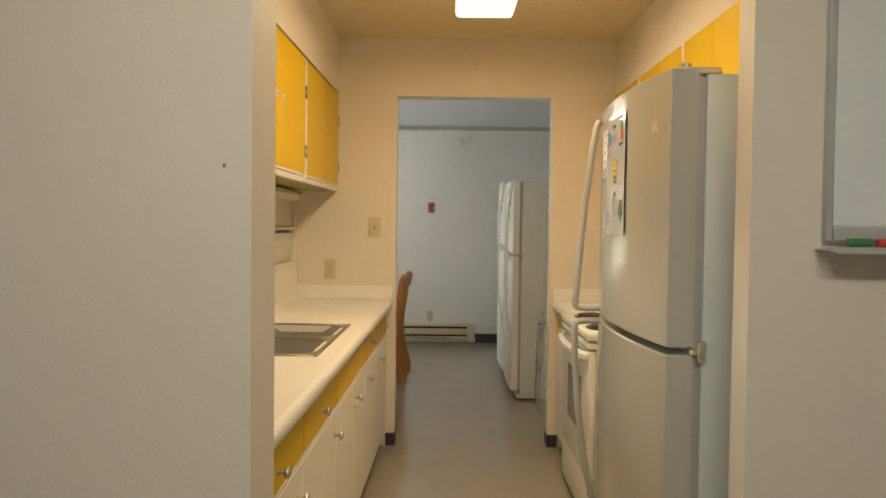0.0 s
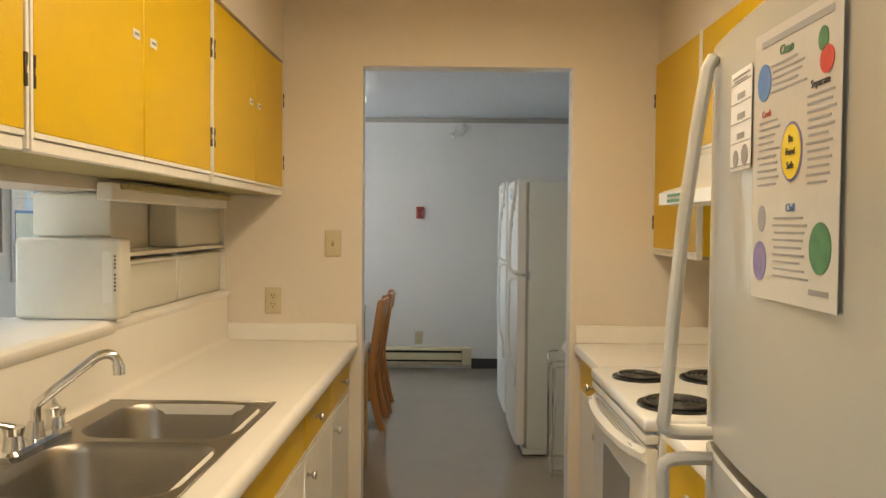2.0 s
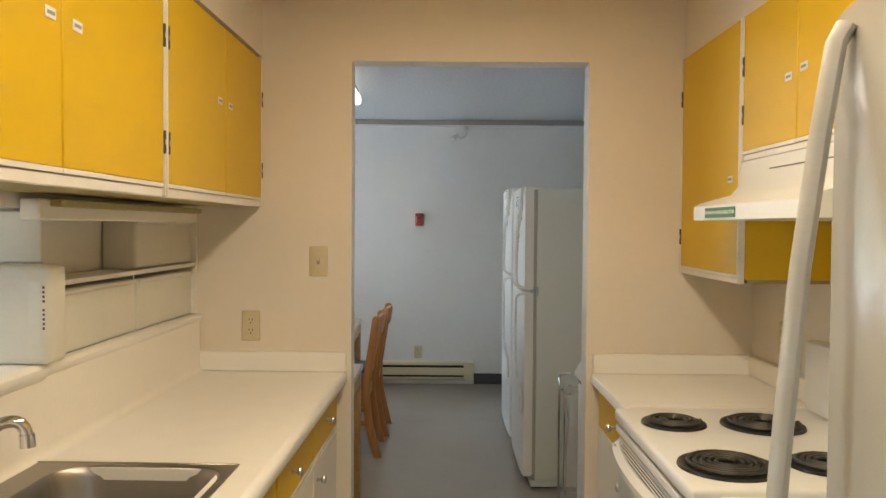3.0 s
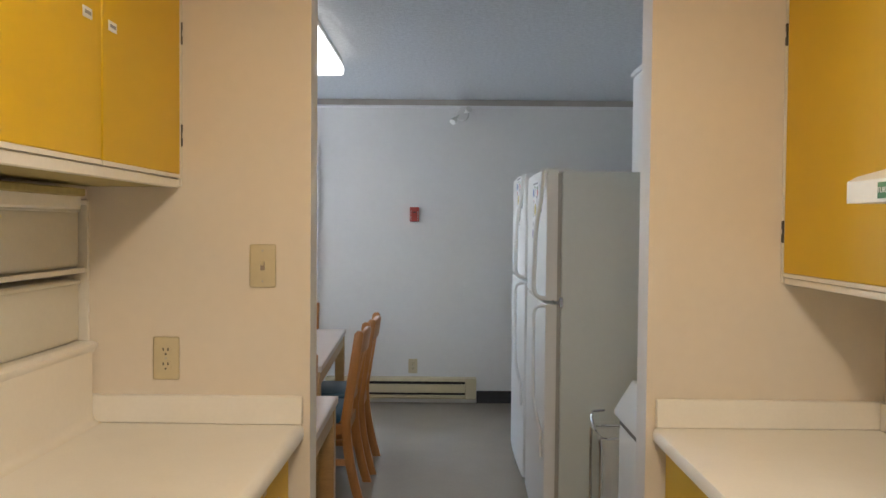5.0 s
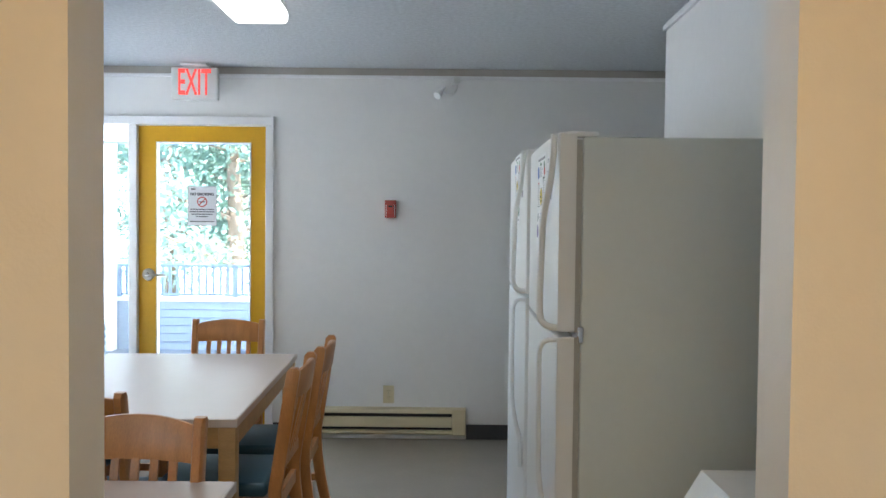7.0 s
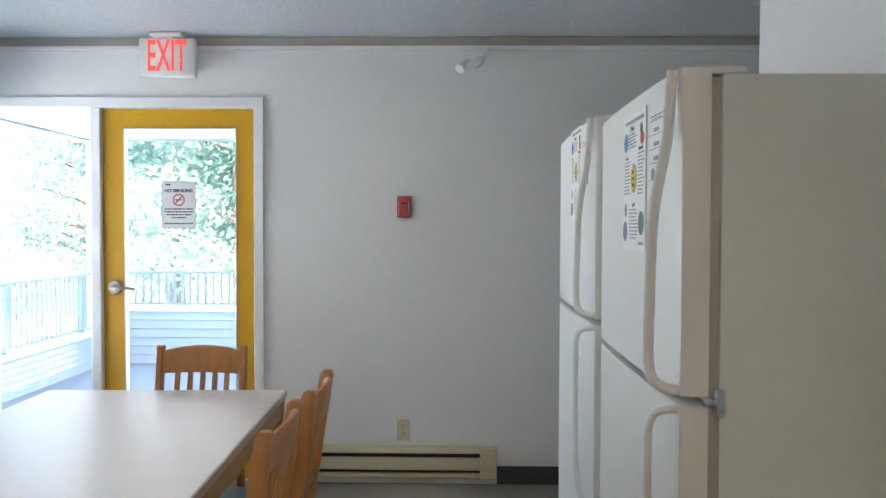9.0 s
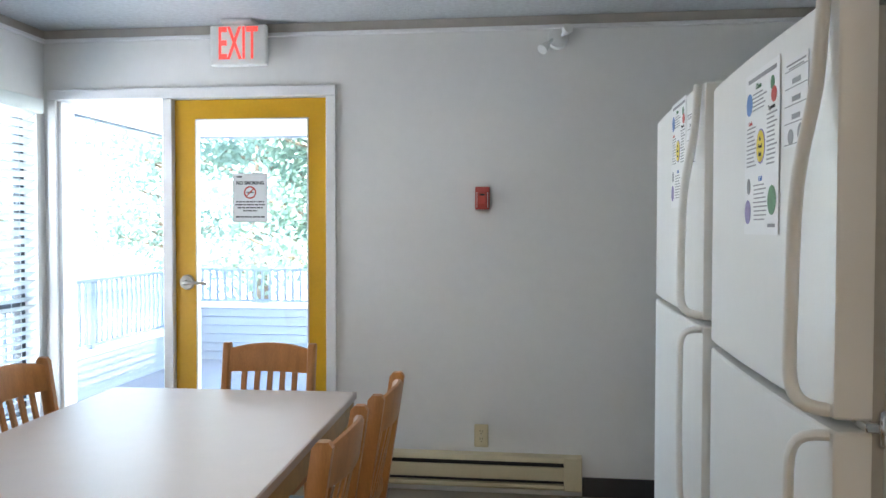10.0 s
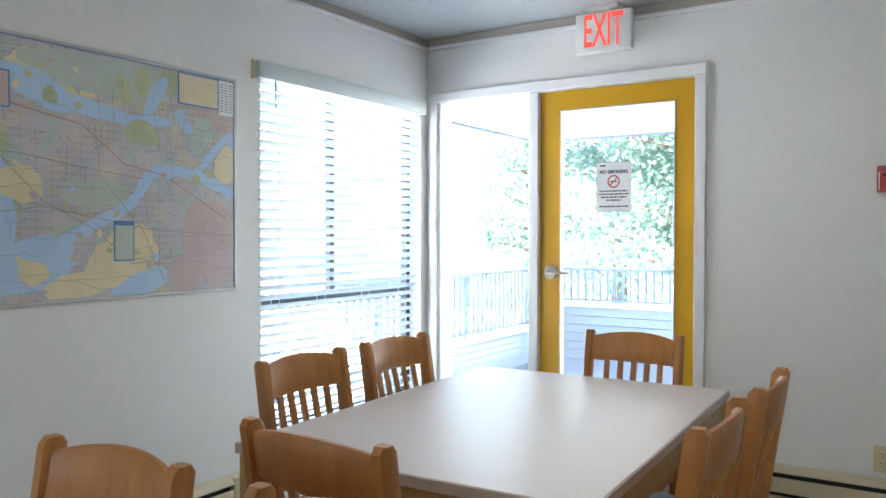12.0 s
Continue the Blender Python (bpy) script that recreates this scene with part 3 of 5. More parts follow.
def upper_cabinet(label, face, wall, y0, y1, z0, z1, seams, rail, hinges, tags, group):
    """An upper cabinet; face and wall are x, seams the y of the door joints."""
    s = 1 if wall > face else -1
    cab = thing("upper_cabinet", label, "cabinet", RUP if wall < face else None, group)
    bm = bmesh.new()
    add_box(bm, min(face + s * 0.021, wall), max(face + s * 0.021, wall), y0, y1, z0 + 0.012, z1)
    part("body", bm, M_YELLOW, cab)
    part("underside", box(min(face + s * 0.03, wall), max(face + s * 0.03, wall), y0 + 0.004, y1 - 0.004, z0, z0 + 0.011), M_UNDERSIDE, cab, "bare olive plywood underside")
    for a, b in ((y0, y0 + 0.010), (y1 - 0.010, y1)):
        part("stile", box(min(face - s * 0.002, face + s * 0.02), max(face - s * 0.002, face + s * 0.02), a, b, z0 + 0.002, z1 - 0.001, 0.001, 1), M_CABWHITE, cab)
    part("rail", box(min(face + s * 0.004, face + s * 0.024), max(face + s * 0.004, face + s * 0.024), y0 + 0.0105, y1 - 0.0105, z0 - 0.002, z0 + rail, 0.002, 1), M_CABWHITE, cab, "white bottom rail")
    edges = [y0 + 0.011, *seams, y1 - 0.011]
    for a, b in zip(edges, edges[1:]):
        d = part("cabinet_door", door_slab(a + 0.002, b - 0.002, z0 + rail + 0.012, z1 - 0.004, face, s * 0.018), M_YELLOW, cab)
        part("door_edge", box(min(face - s * 0.001, face + s * 0.018), max(face - s * 0.001, face + s * 0.018), a + 0.002, b - 0.002, z0 + rail + 0.001, z0 + rail + 0.0115, 0.001, 1), M_CABWHITE, d, "white laminate edge strip")
    for y in hinges:
        for z in (z0 + 0.14, z1 - 0.16):
            bm = box(min(face - s * 0.003, face + s * 0.001), max(face - s * 0.003, face + s * 0.001), y - 0.0035, y + 0.0035, z - 0.03, z + 0.03, 0.0008, 1)
            for k in (-0.018, 0.018):
                add_tube(bm, [(face - s * 0.003, y, z + k - 0.011), (face - s * 0.003, y, z + k + 0.011)], 0.0026, 8)
            part("hinge", bm, M_DARKMETAL, cab)
    for y, z in tags:
        t = part("label_tag", box(min(face - s * 0.0025, face - s * 0.0003), max(face - s * 0.0025, face - s * 0.0003), y - 0.02, y + 0.02, z - 0.011, z + 0.011, 0.0008, 1), M_PAPER, cab, "small white label")
        part("writing", box(min(face - s * 0.0031, face - s * 0.0026), max(face - s * 0.0031, face - s * 0.0026), y - 0.014, y + 0.014, z - 0.0035, z + 0.0035), M_GREYINK, t)
    return cab


G = "yellow upper cabinets over the sink counter"
upper_cabinet("yellow laminate upper cabinet with two doors", OUT, -0.95, 1.54, 2.745, 1.535, 2.11, [2.14], 0.022, [2.735], [], G)
upper_cabinet("yellow laminate upper cabinet above the kitchen sink", OUT, -0.95, 2.75, 3.805, 1.535, 2.11, [3.267], 0.022, [3.795, 2.762], [(3.22, 1.852), (3.325, 1.853)], G)
upper_cabinet("yellow laminate upper cabinet beside the doorway", OUT, -0.95, 3.812, 4.836, 1.535, 2.11, [4.35], 0.022, [3.826, 4.83], [(4.282, 1.859), (4.399, 1.859)], G)
G = "yellow upper cabinets over stove and refrigerator"
upper_cabinet("tall yellow upper cabinet with one door", 0.95, 1.24, 4.222, 4.836, 1.288, 2.12, [], 0.016, [4.828], [(4.30, 1.62)], G)
upper_cabinet("short yellow cabinet above the range hood", 0.95, 1.24, 3.452, 4.216, 1.672, 2.12, [3.83], 0.016, [4.2], [(3.79, 1.88), (3.88, 1.87)], G)
upper_cabinet("short yellow cabinet above the small counter", 0.95, 1.24, 2.72, 3.446, 1.71, 2.12, [3.08], 0.016, [3.43], [], G)
upper_cabinet("short yellow cabinet above the kitchen refrigerator", 0.95, 1.24, 1.78, 2.714, 1.71, 2.12, [2.25], 0.016, [2.70], [], G)

# valance with a strip light under the west cabinets
strip = thing("strip_light", "long white under-cabinet strip light, off", "lamp", RUP)
part("housing", box(-0.948, -0.90, 3.575, 4.70, 1.470, 1.521, 0.004, 1), M_CABWHITE, strip)
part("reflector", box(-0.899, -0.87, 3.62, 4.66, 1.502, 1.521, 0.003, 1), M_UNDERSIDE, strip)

# ---- kitchen: sink run ----


def knob(parent, x, y, z, s):
    """A mushroom knob that points along s * x."""
    bm = bmesh.new()
    prof = [(0.0, 0.0085), (0.004, 0.0085), (0.006, 0.005), (0.014, 0.005), (0.018, 0.011), (0.024, 0.0155), (0.029, 0.0145), (0.032, 0.009), (0.033, 0.003)]
    add_ring_loft(bm, [[Vector((x + s * d, y + r * math.cos(a), z + r * math.sin(a))) for a in (2 * math.pi * k / 14 for k in range(14))] for d, r in prof])
    return part("knob", bm, M_NICKEL, parent, "round nickel knob")


FACE = -0.388


def base_unit(label, y0, y1, fronts, group="base cabinets of the sink counter", height=0.69):
    cab = thing("base_cabinet", label, "cabinet", RUN, group)
    part("body", box(-0.95, FACE - 0.02, y0, y1, 0.10, height), M_CABWHITE, cab)
    part("toe_kick", box(-0.94, FACE - 0.07, y0, y1, 0.001, 0.099), M_BASE, cab)
    part("face_rail", box(FACE - 0.04, FACE - 0.019, y0, y1, 0.6905, 0.84), M_CABWHITE, cab)
    for kind, a, b, z0, z1, ky, kz in fronts:
        m = M_YELLOW if kind == "drawer_front" else M_CABWHITE
        d = part(kind, box(FACE - 0.018, FACE, a + 0.002, b - 0.002, z0, z1, 0.0025, 1), m, cab)
        if kind == "drawer_front":
            part("door_edge", box(FACE - 0.018, FACE + 0.0008, a + 0.002, b - 0.002, z0 - 0.008, z0 - 0.0005, 0.001, 1), M_CABWHITE, d, "white edge strip")
        else:
            part("door_edge", box(FACE - 0.018, FACE + 0.0008, a + 0.002, b - 0.002, z1 + 0.0005, z1 + 0.022, 0.001, 1), M_CABWHITE, d, "white edge strip")
        if ky:
            knob(d, FACE, ky, kz, 1)
    return cab


DZ = (0.690, 0.832)
c = base_unit("base cabinet with yellow drawers over white doors", 1.54, 2.90, [("drawer_front", 1.55, 2.315, *DZ, 2.0, 0.74), ("drawer_front", 2.32, 2.896, *DZ, 2.585, 0.748),
              ("cabinet_door", 1.55, 2.30, 0.105, 0.652, 2.24, 0.592), ("cabinet_door", 2.305, 2.896, 0.105, 0.652, 2.86, 0.597)])
part("label_holder", box(FACE + 0.0003, FACE + 0.0025, 2.50, 2.535, 0.788, 0.812, 0.0008, 1), M_IVORY, c, "small brass label holder")
base_unit("white sink base cabinet with a yellow fascia", 2.905, 3.79, [("drawer_front", 2.909, 3.786, *DZ, 0, 0),
          ("cabinet_door", 2.909, 3.352, 0.105, 0.652, 3.285, 0.605), ("cabinet_door", 3.356, 3.786, 0.105, 0.652, 3.42, 0.605)])
c = base_unit("base cabinet with yellow drawers beside the doorway", 3.795, 4.836, [("drawer_front", 3.799, 4.282, *DZ, 3.975, 0.76), ("drawer_front", 4.287, 4.80, *DZ, 4.57, 0.76),
              ("cabinet_door", 3.799, 4.31, 0.105, 0.652, 3.835, 0.607), ("cabinet_door", 4.314, 4.80, 0.105, 0.652, 4.37, 0.61)])
for y in (3.93, 4.53):
    part("label_holder", box(FACE + 0.0003, FACE + 0.0025, y - 0.014, y + 0.014, 0.792, 0.812, 0.0008, 1), M_IVORY, c, "small brass label holder")

CT = 0.888
top = thing("countertop", "white laminate countertop with a rounded front edge", "countertop", RUN)
bm = slab((-0.948, 1.54, CT - 0.045), (-0.375, 4.838, CT), [(-0.90, -0.47, 2.81, 3.58)], 2)
part("worktop", bm, M_COUNTER, top)
bm = bmesh.new()
prof = [(-0.3752, CT)] + [(-0.376 + 0.022 * math.sin(a), CT - 0.022 + 0.022 * math.cos(a)) for a in (radians(d) for d in range(5, 96, 15))] + [(-0.354, CT - 0.036), (-0.358, CT - 0.045), (-0.3752, CT - 0.045)]
add_prism_x(bm, prof, 1.54, 4.838)
part("front_edge", bm, M_COUNTER, top)
bm = box(-0.944, -0.356, 4.817, 4.8385, CT + 0.0005, 0.966, 0.003, 1)
part("end_splash", bm, M_COUNTER, top)
bm = bmesh.new()
prof = [(-0.9485, CT + 0.0005), (-0.905, CT + 0.0005)] + [(-0.905 - 0.026 * math.sin(a), CT + 0.027 - 0.026 * math.cos(a)) for a in (radians(d) for d in range(15, 91, 15))] + [(-0.931, 1.0915), (-0.9485, 1.0915)]
add_prism_x(bm, prof, 1.54, 4.816)
part("back_splash", bm, M_SPLASH, top)

# the ledge of the hatch
def hatch_ledge(label, y0, y1, back, nose, z0, z1):
    t = thing("hatch_shelf", label, "ledge", RUN)
    part("board", box(back, nose - 0.02, y0, y1, z0, z1), M_COUNTER, t)
    mid = (z0 + z1) / 2
    bm = bmesh.new()
    add_prism_x(bm, [(nose - 0.0195, z0 - 0.018), (nose - 0.013, z0 - 0.013), (nose - 0.003, z0 + 0.002), (nose, mid - 0.003), (nose, mid + 0.004), (nose - 0.008, z1 - 0.003), (nose - 0.0195, z1)], y0, y1)
    part("rounded_edge", bm, M_COUNTER, t)


hatch_ledge("white laminate ledge of the pass-through hatch", 1.752, 3.655, -1.30, -0.915, 1.092, 1.122)
hatch_ledge("white ledge under the open shelf unit", 3.66, 4.838, -1.19, -0.922, 1.092, 1.112)

unit = thing("shelf_unit", "white open two-tier shelf unit filling the hatch end", "shelf", RUN)
part("back_panel", box(-1.083, -1.078, 3.7225, 4.8215, 1.1125, 1.498), M_CABWHITE, unit)
part("side_panel", box(-1.181, -0.955, 3.705, 3.722, 1.1125, 1.498, 0.002, 1), M_CABWHITE, unit)
part("side_panel", box(-1.181, -0.945, 4.822, 4.838, 1.1125, 1.498, 0.002, 1), M_CABWHITE, unit)
part("shelf", box(-1.077, -0.95, 3.723, 4.821, 1.300, 1.314, 0.002, 1), M_CABWHITE, unit)
part("top_rail", box(-1.077, -0.945, 3.723, 4.821, 1.484, 1.497, 0.002, 1), M_CABWHITE, unit)

part("divider", box(-1.077, -0.97, 4.283, 4.291, 1.1125, 1.2995), M_CABWHITE, unit)
for y0, y1, z0, z1 in ((3.735, 4.275, 1.113, 1.286), (4.30, 4.812, 1.113, 1.284), (4.285, 4.812, 1.3145, 1.478)):
    drawer = thing("storage_tub", "milky white plastic storage tub on the shelf unit", "tub", RUN @ pose(-1.07, (y0 + y1) / 2, z0), "tubs on the shelf unit")
    h = (y1 - y0) / 2
    part("tub_body", box(-0.006, 0.108, -h, h, 0.0, z1 - z0, 0.012, 3), M_BIN, drawer)
    part("tub_rim", box(0.1075, 0.114, -h + 0.004, h - 0.004, z1 - z0 - 0.014, z1 - z0 - 0.003, 0.002, 1), M_BIN, drawer)

tub = thing("storage_tub", "milky white plastic storage tub with a marked strip", "tub", RUN @ pose(-1.045, 3.64, 1.1235))
part("tub_body", box(-0.155, 0.155, -0.03, 0.055, 0.0, 0.238, 0.014, 3), M_BIN, tub)
part("paper_strip", box(0.104, 0.134, -0.0312, -0.0302, 0.05, 0.20), M_BIN, tub, "raised marking strip")
bm = bmesh.new()
for k in range(9):
    add_box(bm, 0.1385, 0.1435, -0.0312, -0.0302, 0.085 + k * 0.011 + (0.010 if k > 4 else 0), 0.085 + k * 0.011 + 0.006 + (0.010 if k > 4 else 0))
part("writing", bm, M_INK, tub)
tub2 = thing("storage_tub", "milky white plastic tub stacked behind the front one", "tub", RUN @ pose(-1.06, 3.685, 1.365))
part("tub_body", box(-0.125, 0.11, -0.0, 0.018, 0.0, 0.128, 0.005, 2), M_BIN, tub2)

# sink
SX, SY = -0.685, 3.195
sink = thing("kitchen_sink", "brushed stainless double-bowl drop-in sink", "sink", RUN @ pose(SX, SY, CT))
for sgn in (-1, 1):
    cx, cy, wx, wy = 0.035, sgn * 0.205, 0.395, 0.382
    inner = rrect(cx, cy, wx, wy, 0.095, 0.004, 6)
    x0, x1 = -0.248, 0.248
    y0, y1 = (0.0, 0.415) if sgn > 0 else (-0.415, 0.0)
    rings = [inner]
    outer = []
    for p in inner:
        d = Vector((p.x - cx, p.y - cy))
        t = min([((x1 if d.x > 0 else x0) - cx) / d.x if abs(d.x) > 1e-9 else 9, ((y1 if d.y > 0 else y0) - cy) / d.y if abs(d.y) > 1e-9 else 9])
        outer.append(Vector((cx + d.x * t, cy + d.y * t, 0.004)))
    bm = bmesh.new()
    lip = [Vector((p.x, p.y, 0.0005)) for p in outer]
    add_ring_loft(bm, [lip, outer, inner], cap0=False, cap1=False)
    part("rim", bm, M_STEEL, sink)
    bm = bmesh.new()
    depth = [(0.0, 0.004, 0.095), (0.004, 0.0005, 0.093), (0.010, -0.02, 0.09), (0.022, -0.12, 0.085), (0.035, -0.150, 0.08), (0.07, -0.162, 0.07), (0.14, -0.166, 0.04)]
    add_ring_loft(bm, [rrect(cx, cy, wx - 2 * o, wy - 2 * o, r, z, 6) for o, z, r in depth], cap0=False, cap1=True)
    part("bowl", bm, M_STEEL, sink)
    bm = bmesh.new()
    add_disc(bm, (cx, cy, -0.163), 0.04, 0.006, "z", 24, 0.036)
    part("drain", bm, M_CHROME, sink)
bm = bmesh.new()
for sgn in (-1, 1):
    add_box(bm, -0.245, 0.245, sgn * 0.413 - 0.004, sgn * 0.413 + 0.004, 0.0003, 0.0055, 0.0015, 1)
for x in (-0.246, 0.246):
    add_box(bm, x - 0.004, x + 0.004, -0.416, 0.416, 0.0003, 0.0055, 0.0015, 1)
part("rim_lip", bm, M_STEEL, sink)

tap = thing("kitchen_faucet", "chrome two-handle kitchen faucet with a swing spout", "faucet", RUN @ pose(-0.875, 3.125, CT + 0.0045))
part("deck_plate", add_ring_loft(bmesh.new(), [rrect(0, 0, 0.055, 0.27, 0.026, 0.0, 5), rrect(0, 0, 0.055, 0.27, 0.026, 0.014, 5), rrect(0, 0, 0.042, 0.255, 0.02, 0.022, 5)]), M_CHROME, tap)
bm = bmesh.new()
add_disc(bm, (0, 0, 0.04), 0.021, 0.04, "z", 18, 0.017)
spout = [(0, 0, 0.055), (0, 0, 0.088)] + bezier((0.003, 0.001, 0.098), (0.02, 0.006, 0.115), (0.09, 0.03, 0.175), (0.118, 0.04, 0.198), 8) + bezier((0.126, 0.043, 0.204), (0.15, 0.05, 0.213), (0.163, 0.055, 0.205), (0.168, 0.056, 0.178), 7)
add_tube(bm, spout, 0.0115, 12)
add_tube(bm, [(0.1675, 0.056, 0.182), (0.169, 0.056, 0.158)], 0.014, 12)
part("spout", bm, M_CHROME, tap)
for y in (-0.088, 0.088):
    bm = bmesh.new()
    add_disc(bm, (0, y, 0.036), 0.023, 0.03, "z", 16, 0.019)
    add_disc(bm, (0, y, 0.060), 0.019, 0.018, "z", 16, 0.024)
    add_tube(bm, bezier((0, y, 0.066), (-0.012, y + 0.1 * y, 0.075), (-0.02, y + 0.25 * y, 0.078), (-0.028, y + 0.4 * y, 0.084), 5), [0.016, 0.015, 0.013, 0.012, 0.011, 0.009], 10, 0.6)
    part("tap_handle", bm, M_CHROME, tap)

# ---- kitchen: switches and outlets ----


def face_plate(name, label, m, kind):
    """Cover plate in its own x-z plane that faces -y."""
    p = thing(name, label, "outlet" if kind == "outlet" else "switch", m)
    part("plate", box(-0.036, 0.036, -0.006, 0.0, -0.059, 0.059, 0.004, 2), M_IVORY, p)
    if kind == "outlet":
        for dz in (-0.02, 0.02):
            bm = bmesh.new()
            add_ring_loft(bm, [[Vector((q.x, y, q.y)) for q in rrect(0, dz, 0.034, 0.028, 0.012, 0, 4)] for y in (-0.0058, -0.0078)])
            s = part("socket", bm, M_IVORY, p)
            bm = bmesh.new()
            for dx in (-0.0065, 0.0065):
                add_box(bm, dx - 0.0016, dx + 0.0016, -0.0083, -0.0076, dz + 0.001, dz + 0.009)
            add_disc(bm, (0, -0.008, dz - 0.008), 0.0028, 0.0008, "y", 10)
            part("slot", bm, M_INK, s)
    else:
        part("toggle_surround", box(-0.006, 0.006, -0.0078, -0.0058, -0.012, 0.012, 0.001, 1), M_CORK, p)
        part("toggle", box(-0.004, 0.004, -0.018, -0.0079, -0.002, 0.008, 0.0015, 1, Matrix.Rotation(radians(-18), 4, "X")), M_IVORY, p)
    bm = bmesh.new()
    for dz in ((0,) if kind == "outlet" else (-0.042, 0.042)):
        add_disc(bm, (0, -0.0066, dz), 0.0032, 0.0016, "y", 10)
    part("screw", bm, M_NICKEL, p)
    return p


face_plate("light_switch", "ivory toggle light switch on the cream wall", pose(-0.468, 4.8395, 1.322), "switch")
face_plate("wall_outlet", "ivory double outlet on the cream wall", pose(-0.733, 4.8395, 1.066), "outlet")
face_plate("wall_outlet", "ivory double outlet beside the range hood", pose(1.2395, 4.55, 1.07, 0, 0, -90), "outlet")
face_plate("wall_outlet", "ivory double outlet above the baseboard heater", pose(-0.217, 9.0195, 0.296), "outlet")

# ---- kitchen: east run ----
EF = 0.632


def east_base(label, y0, y1, fronts):
    cab = thing("base_cabinet", label, "cabinet", group="base cabinets beside the stove")
    part("body", box(EF + 0.02, 1.238, y0, y1, 0.10, 0.842), M_CABWHITE, cab)
    part("toe_kick", box(EF + 0.07, 1.23, y0, y1, 0.001, 0.099), M_BASE, cab)
    for kind, a, b, z0, z1, ky, kz in fronts:
        d = part(kind, box(EF, EF + 0.018, a + 0.002, b - 0.002, z0, z1, 0.0025, 1), M_YELLOW if kind == "drawer_front" else M_CABWHITE, cab)
        part("door_edge", box(EF - 0.0008, EF + 0.018, a + 0.002, b - 0.002, *((z0 - 0.008, z0 - 0.0005) if kind == "drawer_front" else (z1 + 0.0005, z1 + 0.007)), 0.001, 1), M_CABWHITE, d, "white edge strip")
        knob(d, EF, ky, kz, -1)


def east_top(label, y0, y1, splash):
    t = thing("countertop", label, "countertop")
    bm = bmesh.new()
    prof = [(1.2385, CT), (0.625, CT), (0.612, CT - 0.006), (0.606, CT - 0.02), (0.608, CT - 0.038), (0.615, CT - 0.045), (1.2385, CT - 0.045)]
    add_prism_x(bm, prof, y0, y1)
    part("worktop", bm, M_COUNTER, t)
    part("back_splash", box(1.218, 1.2385, y0, y1 - (0.022 if splash else 0), CT + 0.0005, 0.966, 0.003, 1), M_SPLASH, t)
    if splash:
        part("end_splash", box(0.612, 1.2385, y1 - 0.021, y1, CT + 0.0005, 0.966, 0.003, 1), M_COUNTER, t)


east_base("narrow base cabinet with a yellow drawer by the doorway", 4.262, 4.836, [("drawer_front", 4.266, 4.80, *DZ, 4.50, 0.757), ("cabinet_door", 4.266, 4.80, 0.105, 0.678, 4.34, 0.60)])
east_top("white laminate countertop beside the stove", 4.262, 4.838, True)
east_base("base cabinet with a yellow drawer between refrigerator and stove", 2.65, 3.465, [("drawer_front", 2.654, 3.461, *DZ, 3.2, 0.757), ("cabinet_door", 2.654, 3.461, 0.105, 0.678, 3.30, 0.60)])
east_top("short white laminate countertop between refrigerator and stove", 2.65, 3.42, False)

# stove: front towards -x
stove = thing("electric_stove", "white freestanding electric coil stove", "stove", pose(0.575, 3.477, 0))
part("body", box(0.045, 0.655, 0.004, 0.774, 0.03, 0.845, 0.004, 1), M_PLASTIC, stove)
part("plinth", box(0.06, 0.60, 0.01, 0.768, 0.001, 0.029), M_BLACK, stove, "black recessed plinth")
part("cooktop", box(0.0, 0.655, 0.0, 0.778, 0.846, 0.886, 0.012, 3), M_PLASTIC, stove)
part("backguard", box(0.60, 0.655, 0.0, 0.778, 0.887, 1.11, 0.014, 2), M_PLASTIC, stove)
d = part("oven_door", box(0.012, 0.044, 0.008, 0.770, 0.24, 0.80, 0.008, 2), M_PLASTIC, stove)
part("oven_window", box(0.0095, 0.0118, 0.20, 0.578, 0.40, 0.66, 0.001, 1), M_OVENGLASS, d, "grey tinted oven window")
bm = bmesh.new()
rings = []
for k in range(13):
    u = k / 12
    bow = 0.048 * math.sin(math.pi * u) ** 0.55 if 0 < u < 1 else 0.0
    rings.append([Vector((0.012 - bow + dx, 0.02 + 0.738 * u, 0.772 + dz)) for dx, dz in ((-0.012, -0.006), (-0.012, 0.012), (0.008, 0.024), (0.016, 0.018), (0.016, -0.016), (0.004, -0.02))])
add_ring_loft(bm, rings)
part("oven_handle", bm, M_PLASTIC, d, "wide curved white handle")
bm = bmesh.new()
for k in range(4):
    part("vent_slot", box(-0.017 + k * 0.009, -0.0135 + k * 0.009, 0.08, 0.70, 0.7902, 0.7908), M_BLACK, d)
add_box(bm, -0.0215, 0.0115, 0.06, 0.72, 0.774, 0.790, 0.002, 1)
part("vent_plate", bm, M_PLASTIC, d)
part("trim_strip", box(0.004, 0.044, 0.006, 0.772, 0.812, 0.838, 0.004, 1), M_PLASTIC, stove)
part("storage_drawer", box(0.014, 0.044, 0.008, 0.770, 0.04, 0.232, 0.008, 2), M_PLASTIC, stove)


